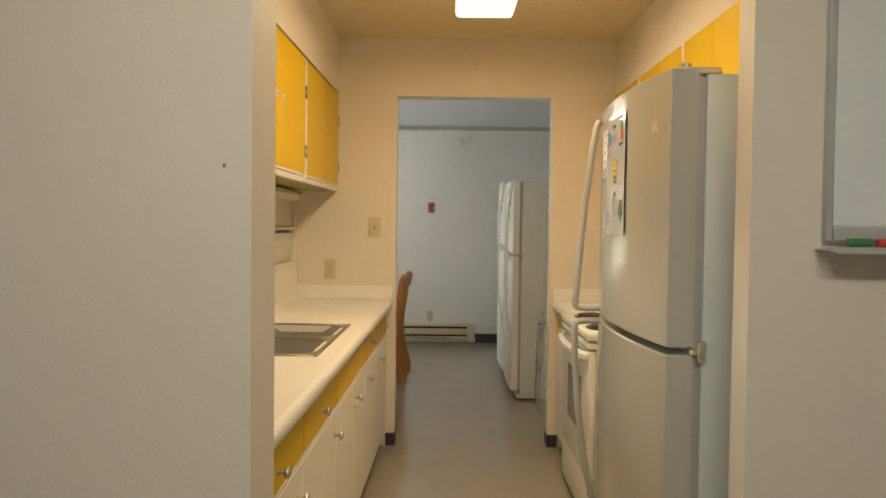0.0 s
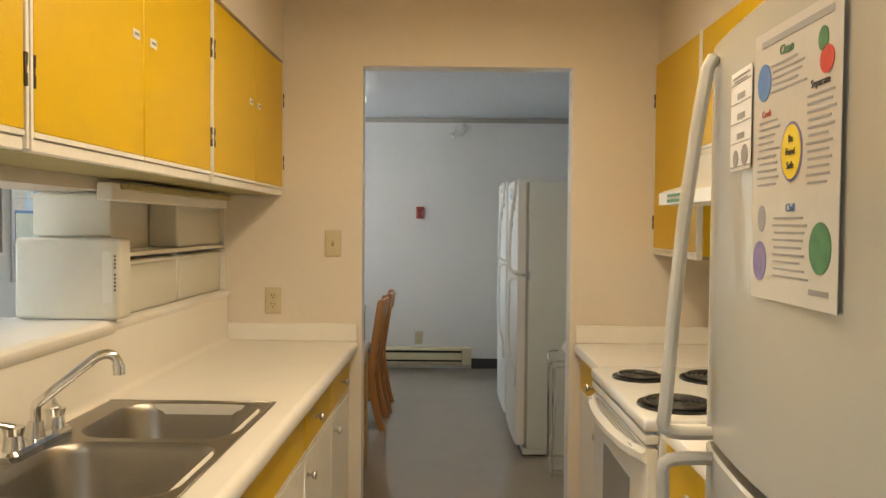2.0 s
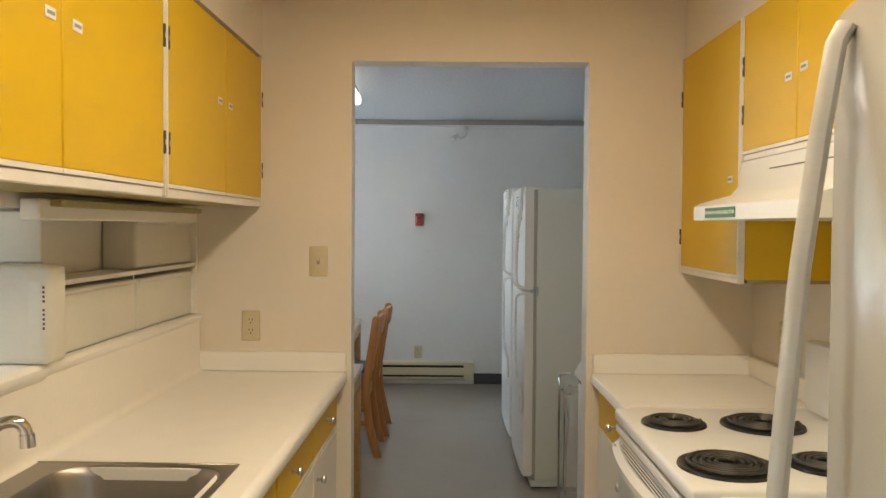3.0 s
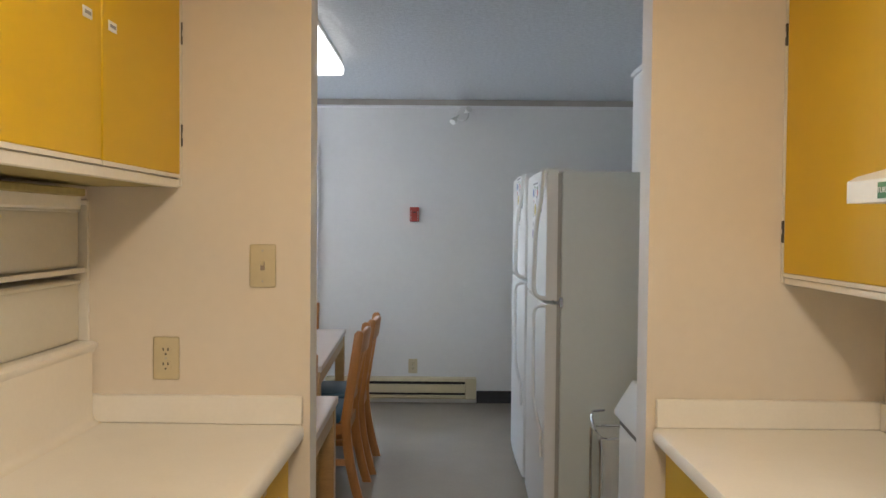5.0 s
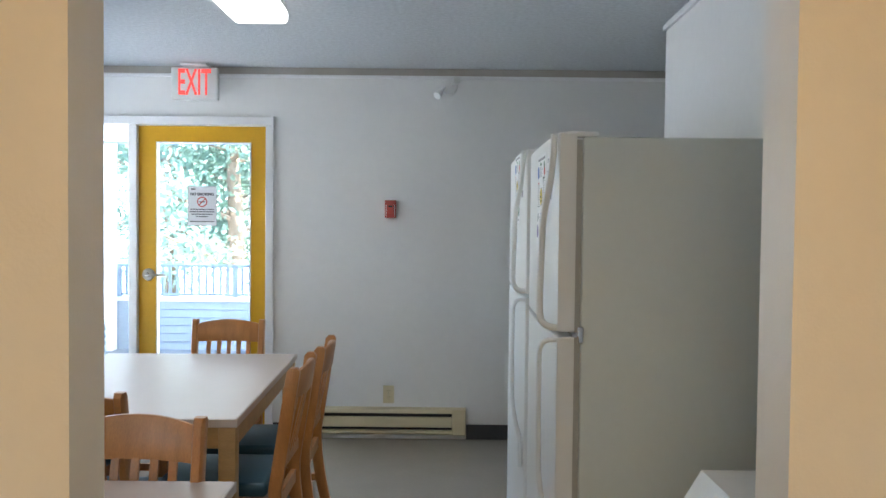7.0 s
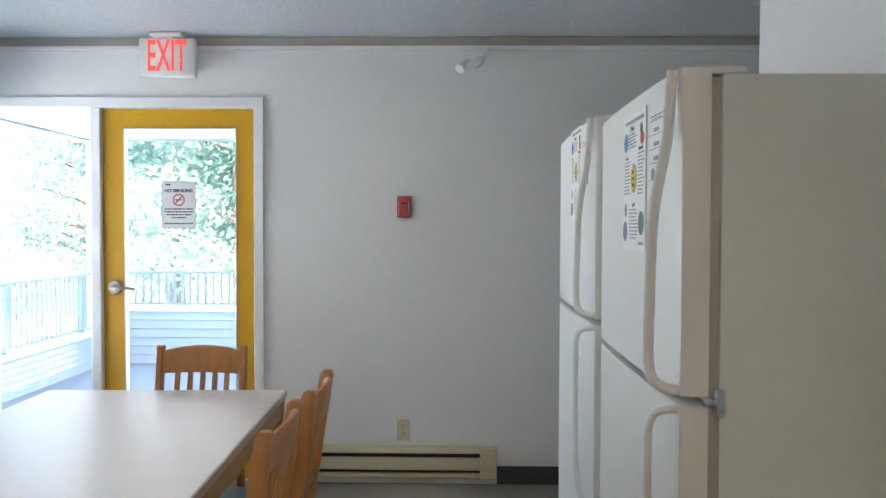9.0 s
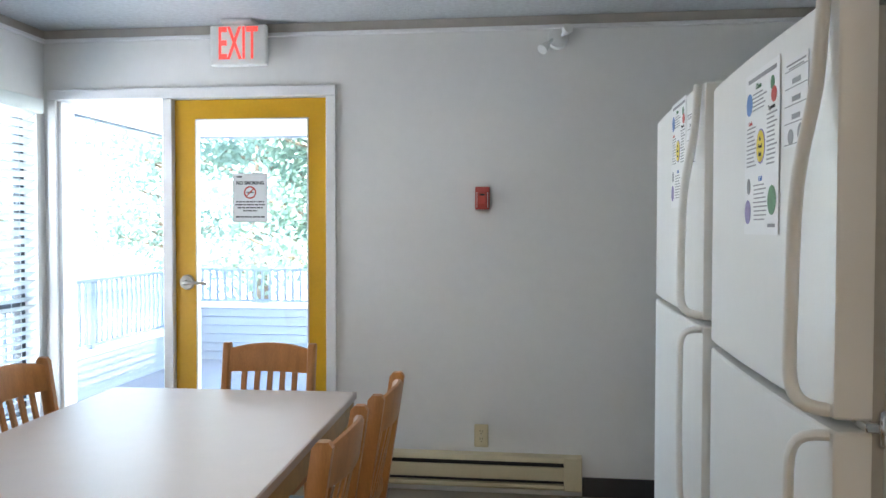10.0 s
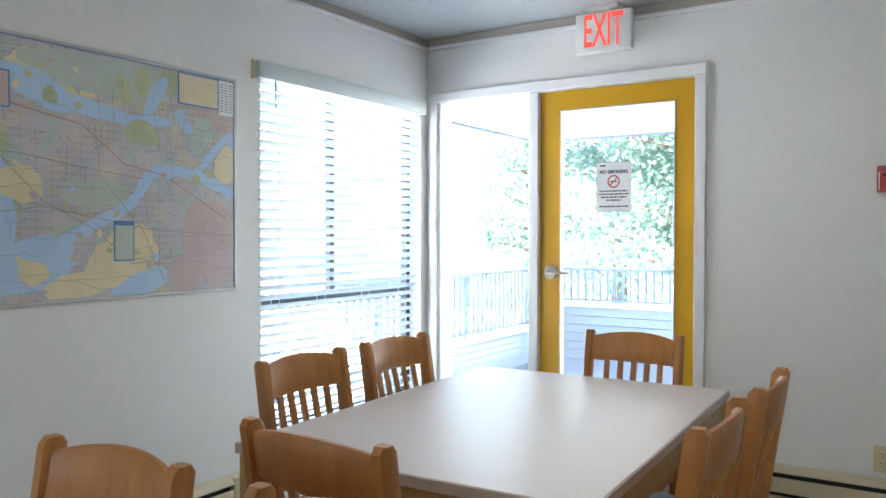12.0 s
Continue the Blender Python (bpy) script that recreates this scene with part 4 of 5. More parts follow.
def coil_burner(cx, cy, r):
    bm = bmesh.new()
    add_ring_loft(bm, [[Vector((cx + q * math.cos(a), cy + q * math.sin(a), z)) for a in (2 * math.pi * k / 32 for k in range(32))] for q, z in ((r + 0.016, 0.8865), (r + 0.014, 0.893), (r + 0.004, 0.894), (r - 0.012, 0.888), (0.02, 0.887))])
    b = part("drip_pan", bm, M_BLACK, stove)
    turns = 5 if r > 0.085 else 4
    pts = []
    for k in range(turns * 24 + 1):
        a = 2 * math.pi * k / 24
        q = 0.020 + (r - 0.020) * k / (turns * 24)
        pts.append((cx + q * math.cos(a), cy + q * math.sin(a), 0.899))
    part("coil", tube(pts, 0.0048, 6), M_COIL, b)


coil_burner(0.14, 0.16, 0.103)
coil_burner(0.13, 0.575, 0.078)
coil_burner(0.385, 0.56, 0.103)
coil_burner(0.385, 0.175, 0.078)

hood = thing("range_hood", "white metal range hood under the short cabinet", "range hood")
bm = bmesh.new()
add_prism_x(bm, [(0.805, 1.486), (0.805, 1.527), (0.825, 1.538), (0.92, 1.565), (0.94, 1.59), (0.952, 1.668), (1.238, 1.668), (1.238, 1.486)], 3.455, 4.212)
part("canopy", bm, M_PLASTIC, hood)
part("seam_line", box(0.943, 0.956, 3.60, 3.98, 1.6305, 1.6335), M_GASKET, hood)
lab = part("hood_label", box(0.8025, 0.8047, 3.86, 4.10, 1.492, 1.521), M_INKGREEN, hood, "small green instruction label")
letters("writing", "TURN ON FAN WHEN USING STOVE", 0.0145, Matrix.Translation((0.8018, 3.98, 1.5065)) @ Matrix.Rotation(radians(-90), 4, "Z") @ Matrix.Rotation(radians(90), 4, "X"), M_PAPER, lab, depth=0.0003)

# ---- refrigerators: front towards -x, near side at y = 0 ----


def door_bow(u, bow):
    """How far a bowed door stands forward at the share u of its width."""
    return 4 * bow * u * (1 - u)


def fridge(label, m, w, handle_near, group="", bow=0.008, top=1.672, enamel=M_FRIDGE, bar=M_FRIDGE, split=1.07, thick=0.055):
    f = thing("refrigerator", label, "refrigerator", m, group)
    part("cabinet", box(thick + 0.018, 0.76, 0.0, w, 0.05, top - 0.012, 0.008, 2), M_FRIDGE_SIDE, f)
    part("gasket", box(thick + 0.0005, thick + 0.0175, 0.006, w - 0.006, 0.09, top - 0.020), M_SEAL, f)
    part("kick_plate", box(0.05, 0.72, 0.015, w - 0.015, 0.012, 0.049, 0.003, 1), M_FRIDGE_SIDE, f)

    def leaf(z0, z1):
        bm = bmesh.new()
        pts = [(thick, 0.0), (0.012, 0.0), (0.007, 0.003)]
        for k in range(1, 16):
            u = k / 16
            pts.append((0.004 - door_bow(u, bow), w * u))
        pts += [(0.007, w - 0.003), (0.012, w), (thick, w)]
        rings = []
        for z, o in ((z0, 0.004), (z0 + 0.004, 0.0), (z1 - 0.004, 0.0), (z1, 0.004)):
            rings.append([Vector((x + (o if x < thick - 0.005 else 0), min(max(y, o), w - o), z)) for x, y in pts])
        return add_ring_loft(bm, rings)

    up = part("freezer_door", leaf(split + 0.008, top), enamel, f)
    low = part("fridge_door", leaf(0.075, split - 0.008), enamel, f)
    hy = 0.024 if handle_near else w - 0.062
    k = split
    top_pts = [(-0.006, hy, top - 0.004), (-0.009, hy, top - 0.06)] + bezier((-0.012, hy, top - 0.10), (-0.016, hy, top - 0.16), (-0.034, hy + 0.006, top - 0.20), (-0.038, hy + 0.008, top - 0.30), 8) + [(-0.041, hy + 0.010, k + 0.12)] + bezier((-0.041, hy + 0.010, k + 0.07), (-0.041, hy + 0.004, k + 0.03), (-0.030, hy, k + 0.020), (0.006, hy - 0.008, k + 0.018), 6)
    if not handle_near:
        top_pts = [(-0.012, hy, 1.668), (-0.022, hy, 1.65), (-0.036, hy, 1.56), (-0.054, hy, 1.42), (-0.068, hy, 1.26), (-0.077, hy, 1.13)] + bezier((-0.08, hy, 1.105), (-0.082, hy, 1.088), (-0.06, hy, 1.088), (0.01, hy, 1.09), 5)
    part("handle", tube(top_pts, 0.0098 if handle_near else 0.0128, 10, 0.8), bar, up, "curved bar handle")
    low_pts = bezier((0.006, hy - 0.008, k - 0.016), (-0.032, hy, k - 0.016), (-0.041, hy + 0.004, k - 0.024), (-0.041, hy + 0.010, k - 0.07), 6) + [(-0.041, hy + 0.010, k - 0.27)] + bezier((-0.039, hy + 0.008, k - 0.40), (-0.034, hy + 0.004, k - 0.48), (-0.020, hy, k - 0.52), (-0.009, hy, k - 0.56), 8) + [(-0.006, hy, k - 0.68)]
    if not handle_near:
        low_pts = bezier((0.01, hy, 1.05), (-0.06, hy, 1.052), (-0.082, hy, 1.052), (-0.08, hy, 1.03), 5) + [(-0.078, hy, 0.95), (-0.068, hy, 0.80), (-0.045, hy, 0.62), (-0.02, hy, 0.50), (0.0, hy, 0.47)]
    part("handle", tube(low_pts, 0.0098 if handle_near else 0.0128, 10, 0.8), bar, low, "curved bar handle")
    bm = box(thick - 0.01, thick + 0.025, -0.006, 0.03, split - 0.007, split + 0.007, 0.002, 1)
    add_box(bm, thick + 0.007, thick + 0.027, -0.012, -0.0005, split - 0.025, split + 0.025, 0.004, 1)
    part("hinge", bm, M_CHROME, f, "chrome middle hinge")
    bm = box(0.03, 0.12, 0.012, 0.05, top - 0.0115, top + 0.004, 0.003, 1)
    if not handle_near:
        add_disc(bm, (0.045, 0.03, top + 0.008), 0.012, 0.012, "z", 14)
    part("top_hinge", bm, M_NICKEL if not handle_near else M_PLASTIC, f)
    return f


FRX, FRW = 0.449, 0.775
# its doors take the enamel with the shade mixed into the colour
fridge("white top-freezer refrigerator in the kitchen", pose(FRX, 1.85, 0), FRW, False, "", 0.032, 1.694, M_FRIDGE_SHADED, M_HANDLE_GREY, thick=0.065)
G = "refrigerators side by side in the dining room"
fridge("white top-freezer refrigerator covered with notices", pose(0.463, 6.085, 0), 0.76, True, G, top=1.687, split=1.107)
fridge("white top-freezer refrigerator covered with notices", pose(0.457, 6.905, 0), 0.76, True, G, top=1.718, split=1.145)


def add_text_lines(bm, u0, u1, v0, step, count, thick, rnd):
    for k in range(count):
        a, b = u0 + (u1 - u0) * rnd.uniform(0, 0.08), u1 - (u1 - u0) * rnd.uniform(0, 0.30)
        v = v0 - k * step
        add_box(bm, a, b, -0.0013, -0.0009, v - thick / 2, v + thick / 2)


def notice(m, w, h, label, seed, film=M_LAMINATE):
    """A printed information sheet; local x along the door, z up, faces -y."""
    rnd = random.Random(seed)
    p = thing("notice", label, "poster", m, "notices on the refrigerator doors")
    part("sheet", box(-w / 2, w / 2, -0.0008, 0.0, -h / 2, h / 2), film, p)
    bm = bmesh.new()
    add_box(bm, -0.40 * w, 0.42 * w, -0.0013, -0.0009, 0.44 * h, 0.465 * h)
    add_text_lines(bm, -0.28 * w, 0.16 * w, 0.36 * h, 0.024 * h, 5, 0.008 * h, rnd)
    add_text_lines(bm, -0.44 * w, -0.14 * w, 0.16 * h, 0.026 * h, 10, 0.008 * h, rnd)
    add_text_lines(bm, 0.16 * w, 0.46 * w, 0.20 * h, 0.026 * h, 12, 0.009 * h, rnd)
    add_text_lines(bm, -0.22 * w, 0.22 * w, -0.20 * h, 0.026 * h, 9, 0.008 * h, rnd)
    add_box(bm, 0.22 * w, 0.42 * w, -0.0013, -0.0009, -0.455 * h, -0.435 * h)
    part("writing", bm, M_GREYINK, p)

    def spot(name, u, v, a, b, material, label=""):
        bm = bmesh.new()
        add_ring_loft(bm, [[Vector((u + a * math.cos(t), y, v + b * math.sin(t))) for t in (2 * math.pi * k / 28 for k in range(28))] for y in (-0.0009, -0.0016)])
        return part(name, bm, material, p, label)

    spot("badge", 0.0, 0.03 * h, 0.125 * w, 0.105 * h, M_INKPURPLE)
    spot("badge", 0.0, 0.03 * h, 0.11 * w, 0.095 * h, M_INKYELLOW).location = (0, -0.0006, 0)
    up = Matrix.Rotation(radians(90), 4, "X")
    for text, u, v, size, material in (("Clean", -0.08, 0.40, 0.055, M_INKGREEN), ("Cook", -0.32, 0.19, 0.04, M_INKRED), ("Separate", 0.30, 0.235, 0.042, M_INK), ("Chill", 0.0, -0.165, 0.045, M_INKBLUE)):
        letters("heading", text, size * h * 0.9, Matrix.Translation((u * w, -0.0014, v * h)) @ up, material, p, depth=0.0003)
    for text, v in (("Be", 0.075), ("Food", 0.03), ("Safe", -0.018)):
        letters("heading", text, 0.036 * h, Matrix.Translation((0, -0.0026, v * h)) @ up, M_INK, p, depth=0.0003)
    spot("picture_dot", -0.36 * w, 0.31 * h, 0.09 * w, 0.07 * h, M_INKBLUE)
    spot("picture_dot", 0.33 * w, -0.30 * h, 0.11 * w, 0.085 * h, M_INKGREEN)
    spot("picture_dot", -0.38 * w, -0.36 * h, 0.09 * w, 0.075 * h, M_INKPURPLE)
    spot("picture_dot", -0.36 * w, -0.20 * h, 0.05 * w, 0.05 * h, M_GREYINK)
    spot("picture_dot", 0.36 * w, 0.30 * h, 0.07 * w, 0.045 * h, M_INKRED)
    spot("picture_dot", 0.32 * w, 0.37 * h, 0.05 * w, 0.04 * h, M_INKGREEN)
    return p


def small_notice(m, w, h):
    rnd = random.Random(5)
    p = thing("notice", "narrow white notice with four ruled boxes", "poster", m, "notices on the refrigerator doors")
    part("sheet", box(-w / 2, w / 2, -0.0008, 0.0, -h / 2, h / 2), M_PAPER, p)
    bm = bmesh.new()
    for v in (-0.5, -0.26, -0.06, 0.14, 0.34):
        add_box(bm, -0.48 * w, 0.48 * w, -0.0013, -0.0009, v * h + 0.004, v * h + 0.0055)
    for v in (0.24, 0.04, -0.16):
        add_box(bm, -0.16 * w, 0.2 * w, -0.0013, -0.0009, v * h - 0.004, v * h + 0.004)
    add_box(bm, -0.42 * w, 0.42 * w, -0.0013, -0.0009, 0.43 * h, 0.45 * h)
    add_box(bm, -0.32 * w, 0.32 * w, -0.0013, -0.0009, 0.39 * h, 0.405 * h)
    part("writing", bm, M_GREYINK, p)
    bm = bmesh.new()
    add_disc(bm, (-0.2 * w, -0.0013, -0.38 * h), 0.012, 0.0008, "y", 12)
    add_disc(bm, (0.24 * w, -0.0013, -0.36 * h), 0.014, 0.0008, "y", 12)
    part("picture_dot", bm, M_GREYINK, p)
    return p


def on_door(fx, fy, w, y, z, bow=0.008):
    """The pose of a sheet that lies on a refrigerator's bowed door."""
    u = (y - fy) / w
    x = fx + 0.004 - door_bow(u, bow)
    du = 0.01
    x2 = fx + 0.004 - door_bow(u + du, bow)
    ang = math.degrees(math.atan2(x2 - x, du * w))
    return pose(x - (0.0016 if bow > 0.02 else 0.0009), y, z, 0, 0, -90 - ang)


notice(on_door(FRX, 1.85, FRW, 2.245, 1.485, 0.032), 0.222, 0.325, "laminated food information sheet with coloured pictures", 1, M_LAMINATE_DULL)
small_notice(on_door(FRX, 1.85, FRW, 2.42, 1.554, 0.032), 0.092, 0.135)
for fy, fx, ny, nz, sy, sz in ((6.085, 0.463, 6.408, 1.506, 6.232, 1.564), (6.905, 0.457, 7.195, 1.574, 7.03, 1.60)):
    notice(on_door(fx, fy, 0.76, ny, nz), 0.205, 0.29, "food information sheet with a yellow badge", 2)
    small_notice(on_door(fx, fy, 0.76, sy, sz), 0.10, 0.135)
bm = bmesh.new()
add_box(bm, -0.018, 0.018, -0.0006, 0.0, -0.006, 0.006, m=Matrix.Rotation(radians(25), 4, "Y"))
add_box(bm, -0.006, 0.006, -0.0009, 0.0, -0.015, 0.015, m=Matrix.Rotation(radians(35), 4, "Y"))
t = single("tape_mark", bm, M_SCUFF, "yellowed tape residue on the refrigerator door", "tape")
t.matrix_basis = on_door(FRX, 1.85, FRW, 1.925, 1.572, 0.032)

# ---- ceiling lights ----


def ceiling_light(label, x0, x1, y0, y1, glow):
    l = thing("ceiling_light", label, "ceiling light")
    part("fitting", box(x0 + 0.01, x1 - 0.01, y0 + 0.008, y1 - 0.008, CEIL - 0.03, CEIL - 0.0005, 0.004, 1), M_PLASTIC, l)
    part("diffuser", box(x0, x1, y0, y1, CEIL - 0.10, CEIL - 0.031, 0.022, 2), glow, l, "glowing ribbed plastic diffuser")
    return l


ceiling_light("lit fluorescent wraparound light on the kitchen ceiling", -0.005, 0.275, 2.10, 3.98, M_LAMP_K)
ceiling_light("lit fluorescent wraparound light on the dining ceiling", -0.845, -0.592, 6.30, 7.525, M_LAMP_D)
# invented fitting round the side room fill, never in view
ceiling_light("added unseen fluorescent light that fills the side room", -2.075, -1.825, 3.59, 4.81, M_LAMP_D)
# made-up fitting for the entrance fill lamp, out of view
ceiling_light("added unseen fluorescent light that fills the entrance hall", -0.52, 0.72, 0.175, 0.425, M_LAMP_D)

# ---- entrance: whiteboard ----
wb = thing("whiteboard", "grey-framed whiteboard with a marker tray", "whiteboard")
part("board", box(0.705, 1.55, 1.628, 1.634, 1.352, 2.2), M_WHITEBOARD, wb)
bm = bmesh.new()
for x0, x1, z0, z1 in ((0.688, 0.7045, 1.322, 2.22), (1.5505, 1.567, 1.322, 2.22), (0.705, 1.55, 1.322, 1.3515), (0.705, 1.55, 2.2005, 2.22)):
    add_box(bm, x0, x1, 1.624, 1.6395, z0, z1, 0.003, 1)
part("frame", bm, M_ALU, wb)
bm = bmesh.new()
add_prism_x(bm, [(0.69, 1.300), (0.675, 1.306), (0.69, 1.312), (1.56, 1.312), (1.57, 1.306), (1.56, 1.300)], 1.575, 1.6385)
part("tray", bm, M_ALU, wb, "aluminium marker tray")
for x, m in ((0.72, M_INKGREEN), (0.775, M_INKRED)):
    k = single("marker_pen", tube([(x, 1.60, 1.3205), (x + 0.045, 1.602, 1.3205)], 0.008, 10), m, "whiteboard marker lying on the tray", "marker pen")

# ---- dining: table, chairs ----


def table(label, m, w, d):
    t = thing("dining_table", label, "table", m, "dining tables")
    part("tabletop", box(-w / 2 + 0.004, w / 2 - 0.004, -d / 2 + 0.004, d / 2 - 0.004, 0.702, 0.7315, 0.002, 1), M_TABLETOP, t)
    bm = bmesh.new()
    for x0, x1, y0, y1 in ((-w / 2, w / 2, -d / 2, -d / 2 + 0.0035), (-w / 2, w / 2, d / 2 - 0.0035, d / 2), (-w / 2, -w / 2 + 0.0035, -d / 2 + 0.0036, d / 2 - 0.0036), (w / 2 - 0.0035, w / 2, -d / 2 + 0.0036, d / 2 - 0.0036)):
        add_box(bm, x0, x1, y0, y1, 0.703, 0.7305, 0.001, 1)
    part("edge_band", bm, M_TABLETOP, t)
    bm = bmesh.new()
    for x0, x1, y0, y1 in ((-w / 2 + 0.03, w / 2 - 0.03, -d / 2 + 0.012, -d / 2 + 0.034), (-w / 2 + 0.03, w / 2 - 0.03, d / 2 - 0.034, d / 2 - 0.012), (-w / 2 + 0.012, -w / 2 + 0.034, -d / 2 + 0.035, d / 2 - 0.035), (w / 2 - 0.034, w / 2 - 0.012, -d / 2 + 0.035, d / 2 - 0.035)):
        add_box(bm, x0, x1, y0, y1, 0.625, 0.7015, 0.002, 1)
    part("apron", bm, M_OAKTRIM, t)
    for sx in (-1, 1):
        for sy in (-1, 1):
            x, y = sx * (w / 2 - 0.038), sy * (d / 2 - 0.038)
            part("leg", box(x - 0.03, x + 0.03, y - 0.03, y + 0.03, 0.0, 0.7, 0.004, 2), M_OAKTRIM, t)
    return t


table("dining table with a pale laminate top and oak legs", pose(-1.095, 7.25, 0, 0, 0, 2.2), 0.985, 1.41)
table("long dining table with a pale laminate top by the partition", pose(-1.13, 5.50, 0, 0, 0, 0.5), 1.46, 0.80)


def dining_chair():
    """Slat-back chair that faces +y; the top of its back stands over y = 0 of its origin."""
    c = thing("dining_chair", "honey oak slat-back chair with a teal vinyl seat", "chair", group="chairs round the dining tables")
    hw = 0.195

    def back_line(z):
        """y of the back at height z: sabre legs below, raked back above."""
        return 0.068 * max(0.0, (0.89 - z) / 0.45) if z > 0.44 else 0.068 - 0.075 * ((0.44 - z) / 0.44) ** 1.8

    for sx in (-1, 1):
        bm = bmesh.new()
        rings = []
        for k in range(15):
            z = 0.894 * k / 14 if k < 13 else (0.880, 0.894)[k - 13]
            y = back_line(z)
            t = 0.024 if z < 0.885 else 0.013
            wx = 0.015
            rings.append([Vector((sx * (hw - 0.014) + a * wx, y + b * (t if z > 0.4 else 0.024), z)) for a, b in ((-1, -0.7), (-0.7, -1), (0.7, -1), (1, -0.7), (1, 0.7), (0.7, 1), (-0.7, 1), (-1, 0.7))])
        add_ring_loft(bm, rings)
        part("back_post", bm, M_WOOD, c)
        part("front_leg", box(sx * (hw - 0.014) - 0.018, sx * (hw - 0.014) + 0.018, 0.465, 0.501, 0.0, 0.415, 0.004, 2), M_WOOD, c)
        part("side_rail", box(sx * (hw - 0.014) - 0.011, sx * (hw - 0.014) + 0.011, 0.088, 0.464, 0.36, 0.414, 0.003, 1), M_WOOD, c)
        part("side_stretcher", box(sx * (hw - 0.014) - 0.009, sx * (hw - 0.014) + 0.009, 0.066, 0.464, 0.20, 0.235, 0.003, 1), M_WOOD, c)
    bm = bmesh.new()
    rings = []
    for k in range(13):
        u = -1 + 2 * k / 12
        zt = 0.870 + 0.022 * (1 - u * u)
        yb = -0.030 * (1 - u * u)
        x = u * (hw - 0.026)
        lo, hi = 0.775, zt
        rings.append([Vector((x, back_line(z) + yb + dy, z)) for z, dy in ((lo, -0.010), (lo + 0.01, -0.013), (hi - 0.01, -0.012), (hi, -0.005), (hi, 0.005), (hi - 0.01, 0.012), (lo + 0.01, 0.013), (lo, 0.010))])
    add_ring_loft(bm, rings)
    part("top_rail", bm, M_WOOD, c)
    part("lower_rail", box(-hw + 0.029, hw - 0.029, 0.046, 0.068, 0.50, 0.545, 0.003, 1), M_WOOD, c)
    for k in range(5):
        x = -0.108 + 0.054 * k
        bow = -0.026 * (1 - (x / 0.17) ** 2)
        bm = bmesh.new()
        rings = []
        for z in (0.54, 0.62, 0.70, 0.78):
            y = back_line(z) + bow * (z - 0.50) / 0.30
            rings.append([Vector((x + a, y + b, z)) for a, b in ((-0.011, -0.005), (0.011, -0.005), (0.011, 0.005), (-0.011, 0.005))])
        add_ring_loft(bm, rings)
        part("slat", bm, M_WOOD, c)
    part("back_apron", box(-hw + 0.029, hw - 0.029, 0.056, 0.078, 0.36, 0.414, 0.003, 1), M_WOOD, c)
    part("front_apron", box(-hw + 0.033, hw - 0.033, 0.475, 0.495, 0.36, 0.414, 0.003, 1), M_WOOD, c)
    part("seat", box(-hw + 0.002, hw - 0.002, 0.096, 0.515, 0.4155, 0.468, 0.02, 4), M_SEAT, c, "padded teal vinyl seat")
    return c


chair = dining_chair()
chair.matrix_basis = pose(-1.03, 8.115, 0, 0, 0, 180)
for x, y, rz in ((-0.40, 6.865, 90), (-0.385, 7.36, 91), (-1.735, 6.975, -90), (-1.735, 7.48, -90), (-1.03, 6.245, -3), (-0.69, 5.945, 178), (-1.24, 5.95, 181)):
    copy_thing(chair, pose(x, y, 0, 0, 0, rz))

# ---- dining: walls ----
city_map = thing("wall_map", "large laminated road map in a thin dark frame", "map", pose(-2.629, 6.825, 1.495))
part("print", box(0.0, 0.010, -0.665, 0.665, -0.45, 0.45), M_MAP, city_map)
bm = bmesh.new()
for y0, y1, z0, z1 in ((-0.68, 0.68, -0.462, -0.4505), (-0.68, 0.68, 0.4505, 0.462), (-0.68, -0.6655, -0.45, 0.45), (0.6655, 0.68, -0.45, 0.45)):
    add_box(bm, 0.0, 0.014, y0, y1, z0, z1, 0.002, 1)
part("frame", bm, M_ALU, city_map, "thin grey metal frame")


def map_patch(cy, cz, ry, rz, turn, material, level, seed):
    """Flat printed area with a wavering shore line, held inside the sheet."""
    rnd = random.Random(seed)
    ph = [rnd.uniform(0, 6.28) for _ in range(4)]
    bm = bmesh.new()
    ring = []
    for k in range(48):
        a = 2 * math.pi * k / 48
        q = 1 + 0.10 * math.sin(2 * a + ph[0]) + 0.08 * math.sin(3 * a + ph[1]) + 0.05 * math.sin(7 * a + ph[2]) + 0.03 * math.sin(13 * a + ph[3])
        u, v = ry * q * math.cos(a), rz * q * math.sin(a)
        y, z = cy + u * math.cos(turn) - v * math.sin(turn), cz + u * math.sin(turn) + v * math.cos(turn)
        ring.append(bm.verts.new((0.0101 + level * 0.00004, max(-0.66, min(0.66, y)), max(-0.445, min(0.445, z)))))
    bm.faces.new(ring)
    bmesh.ops.dissolve_degenerate(bm, dist=0.0004, edges=bm.edges)
    return part("printed_area", bm, material, city_map)


def map_river(pts, width, level, seed):
    rnd = random.Random(seed)
    bm = bmesh.new()
    path = [p for a, b, c, d in pts for p in bezier(a, b, c, d, 14)]
    left, right = [], []
    for k, p in enumerate(path):
        t = (path[min(k + 1, len(path) - 1)] - path[max(k - 1, 0)]).normalized()
        w = width * rnd.uniform(0.40, 0.62)
        o = Vector((0, -t.z, t.y)) * w
        for row, q in ((left, p + o), (right, p - o)):
            row.append(bm.verts.new((0.0121 + level * 0.0001, max(-0.66, min(0.66, q.y)), max(-0.445, min(0.445, q.z)))))
    for k in range(len(path) - 1):
        bm.faces.new((left[k], left[k + 1], right[k + 1], right[k]))
    return part("printed_river", bm, M_MAP_WATER, city_map)


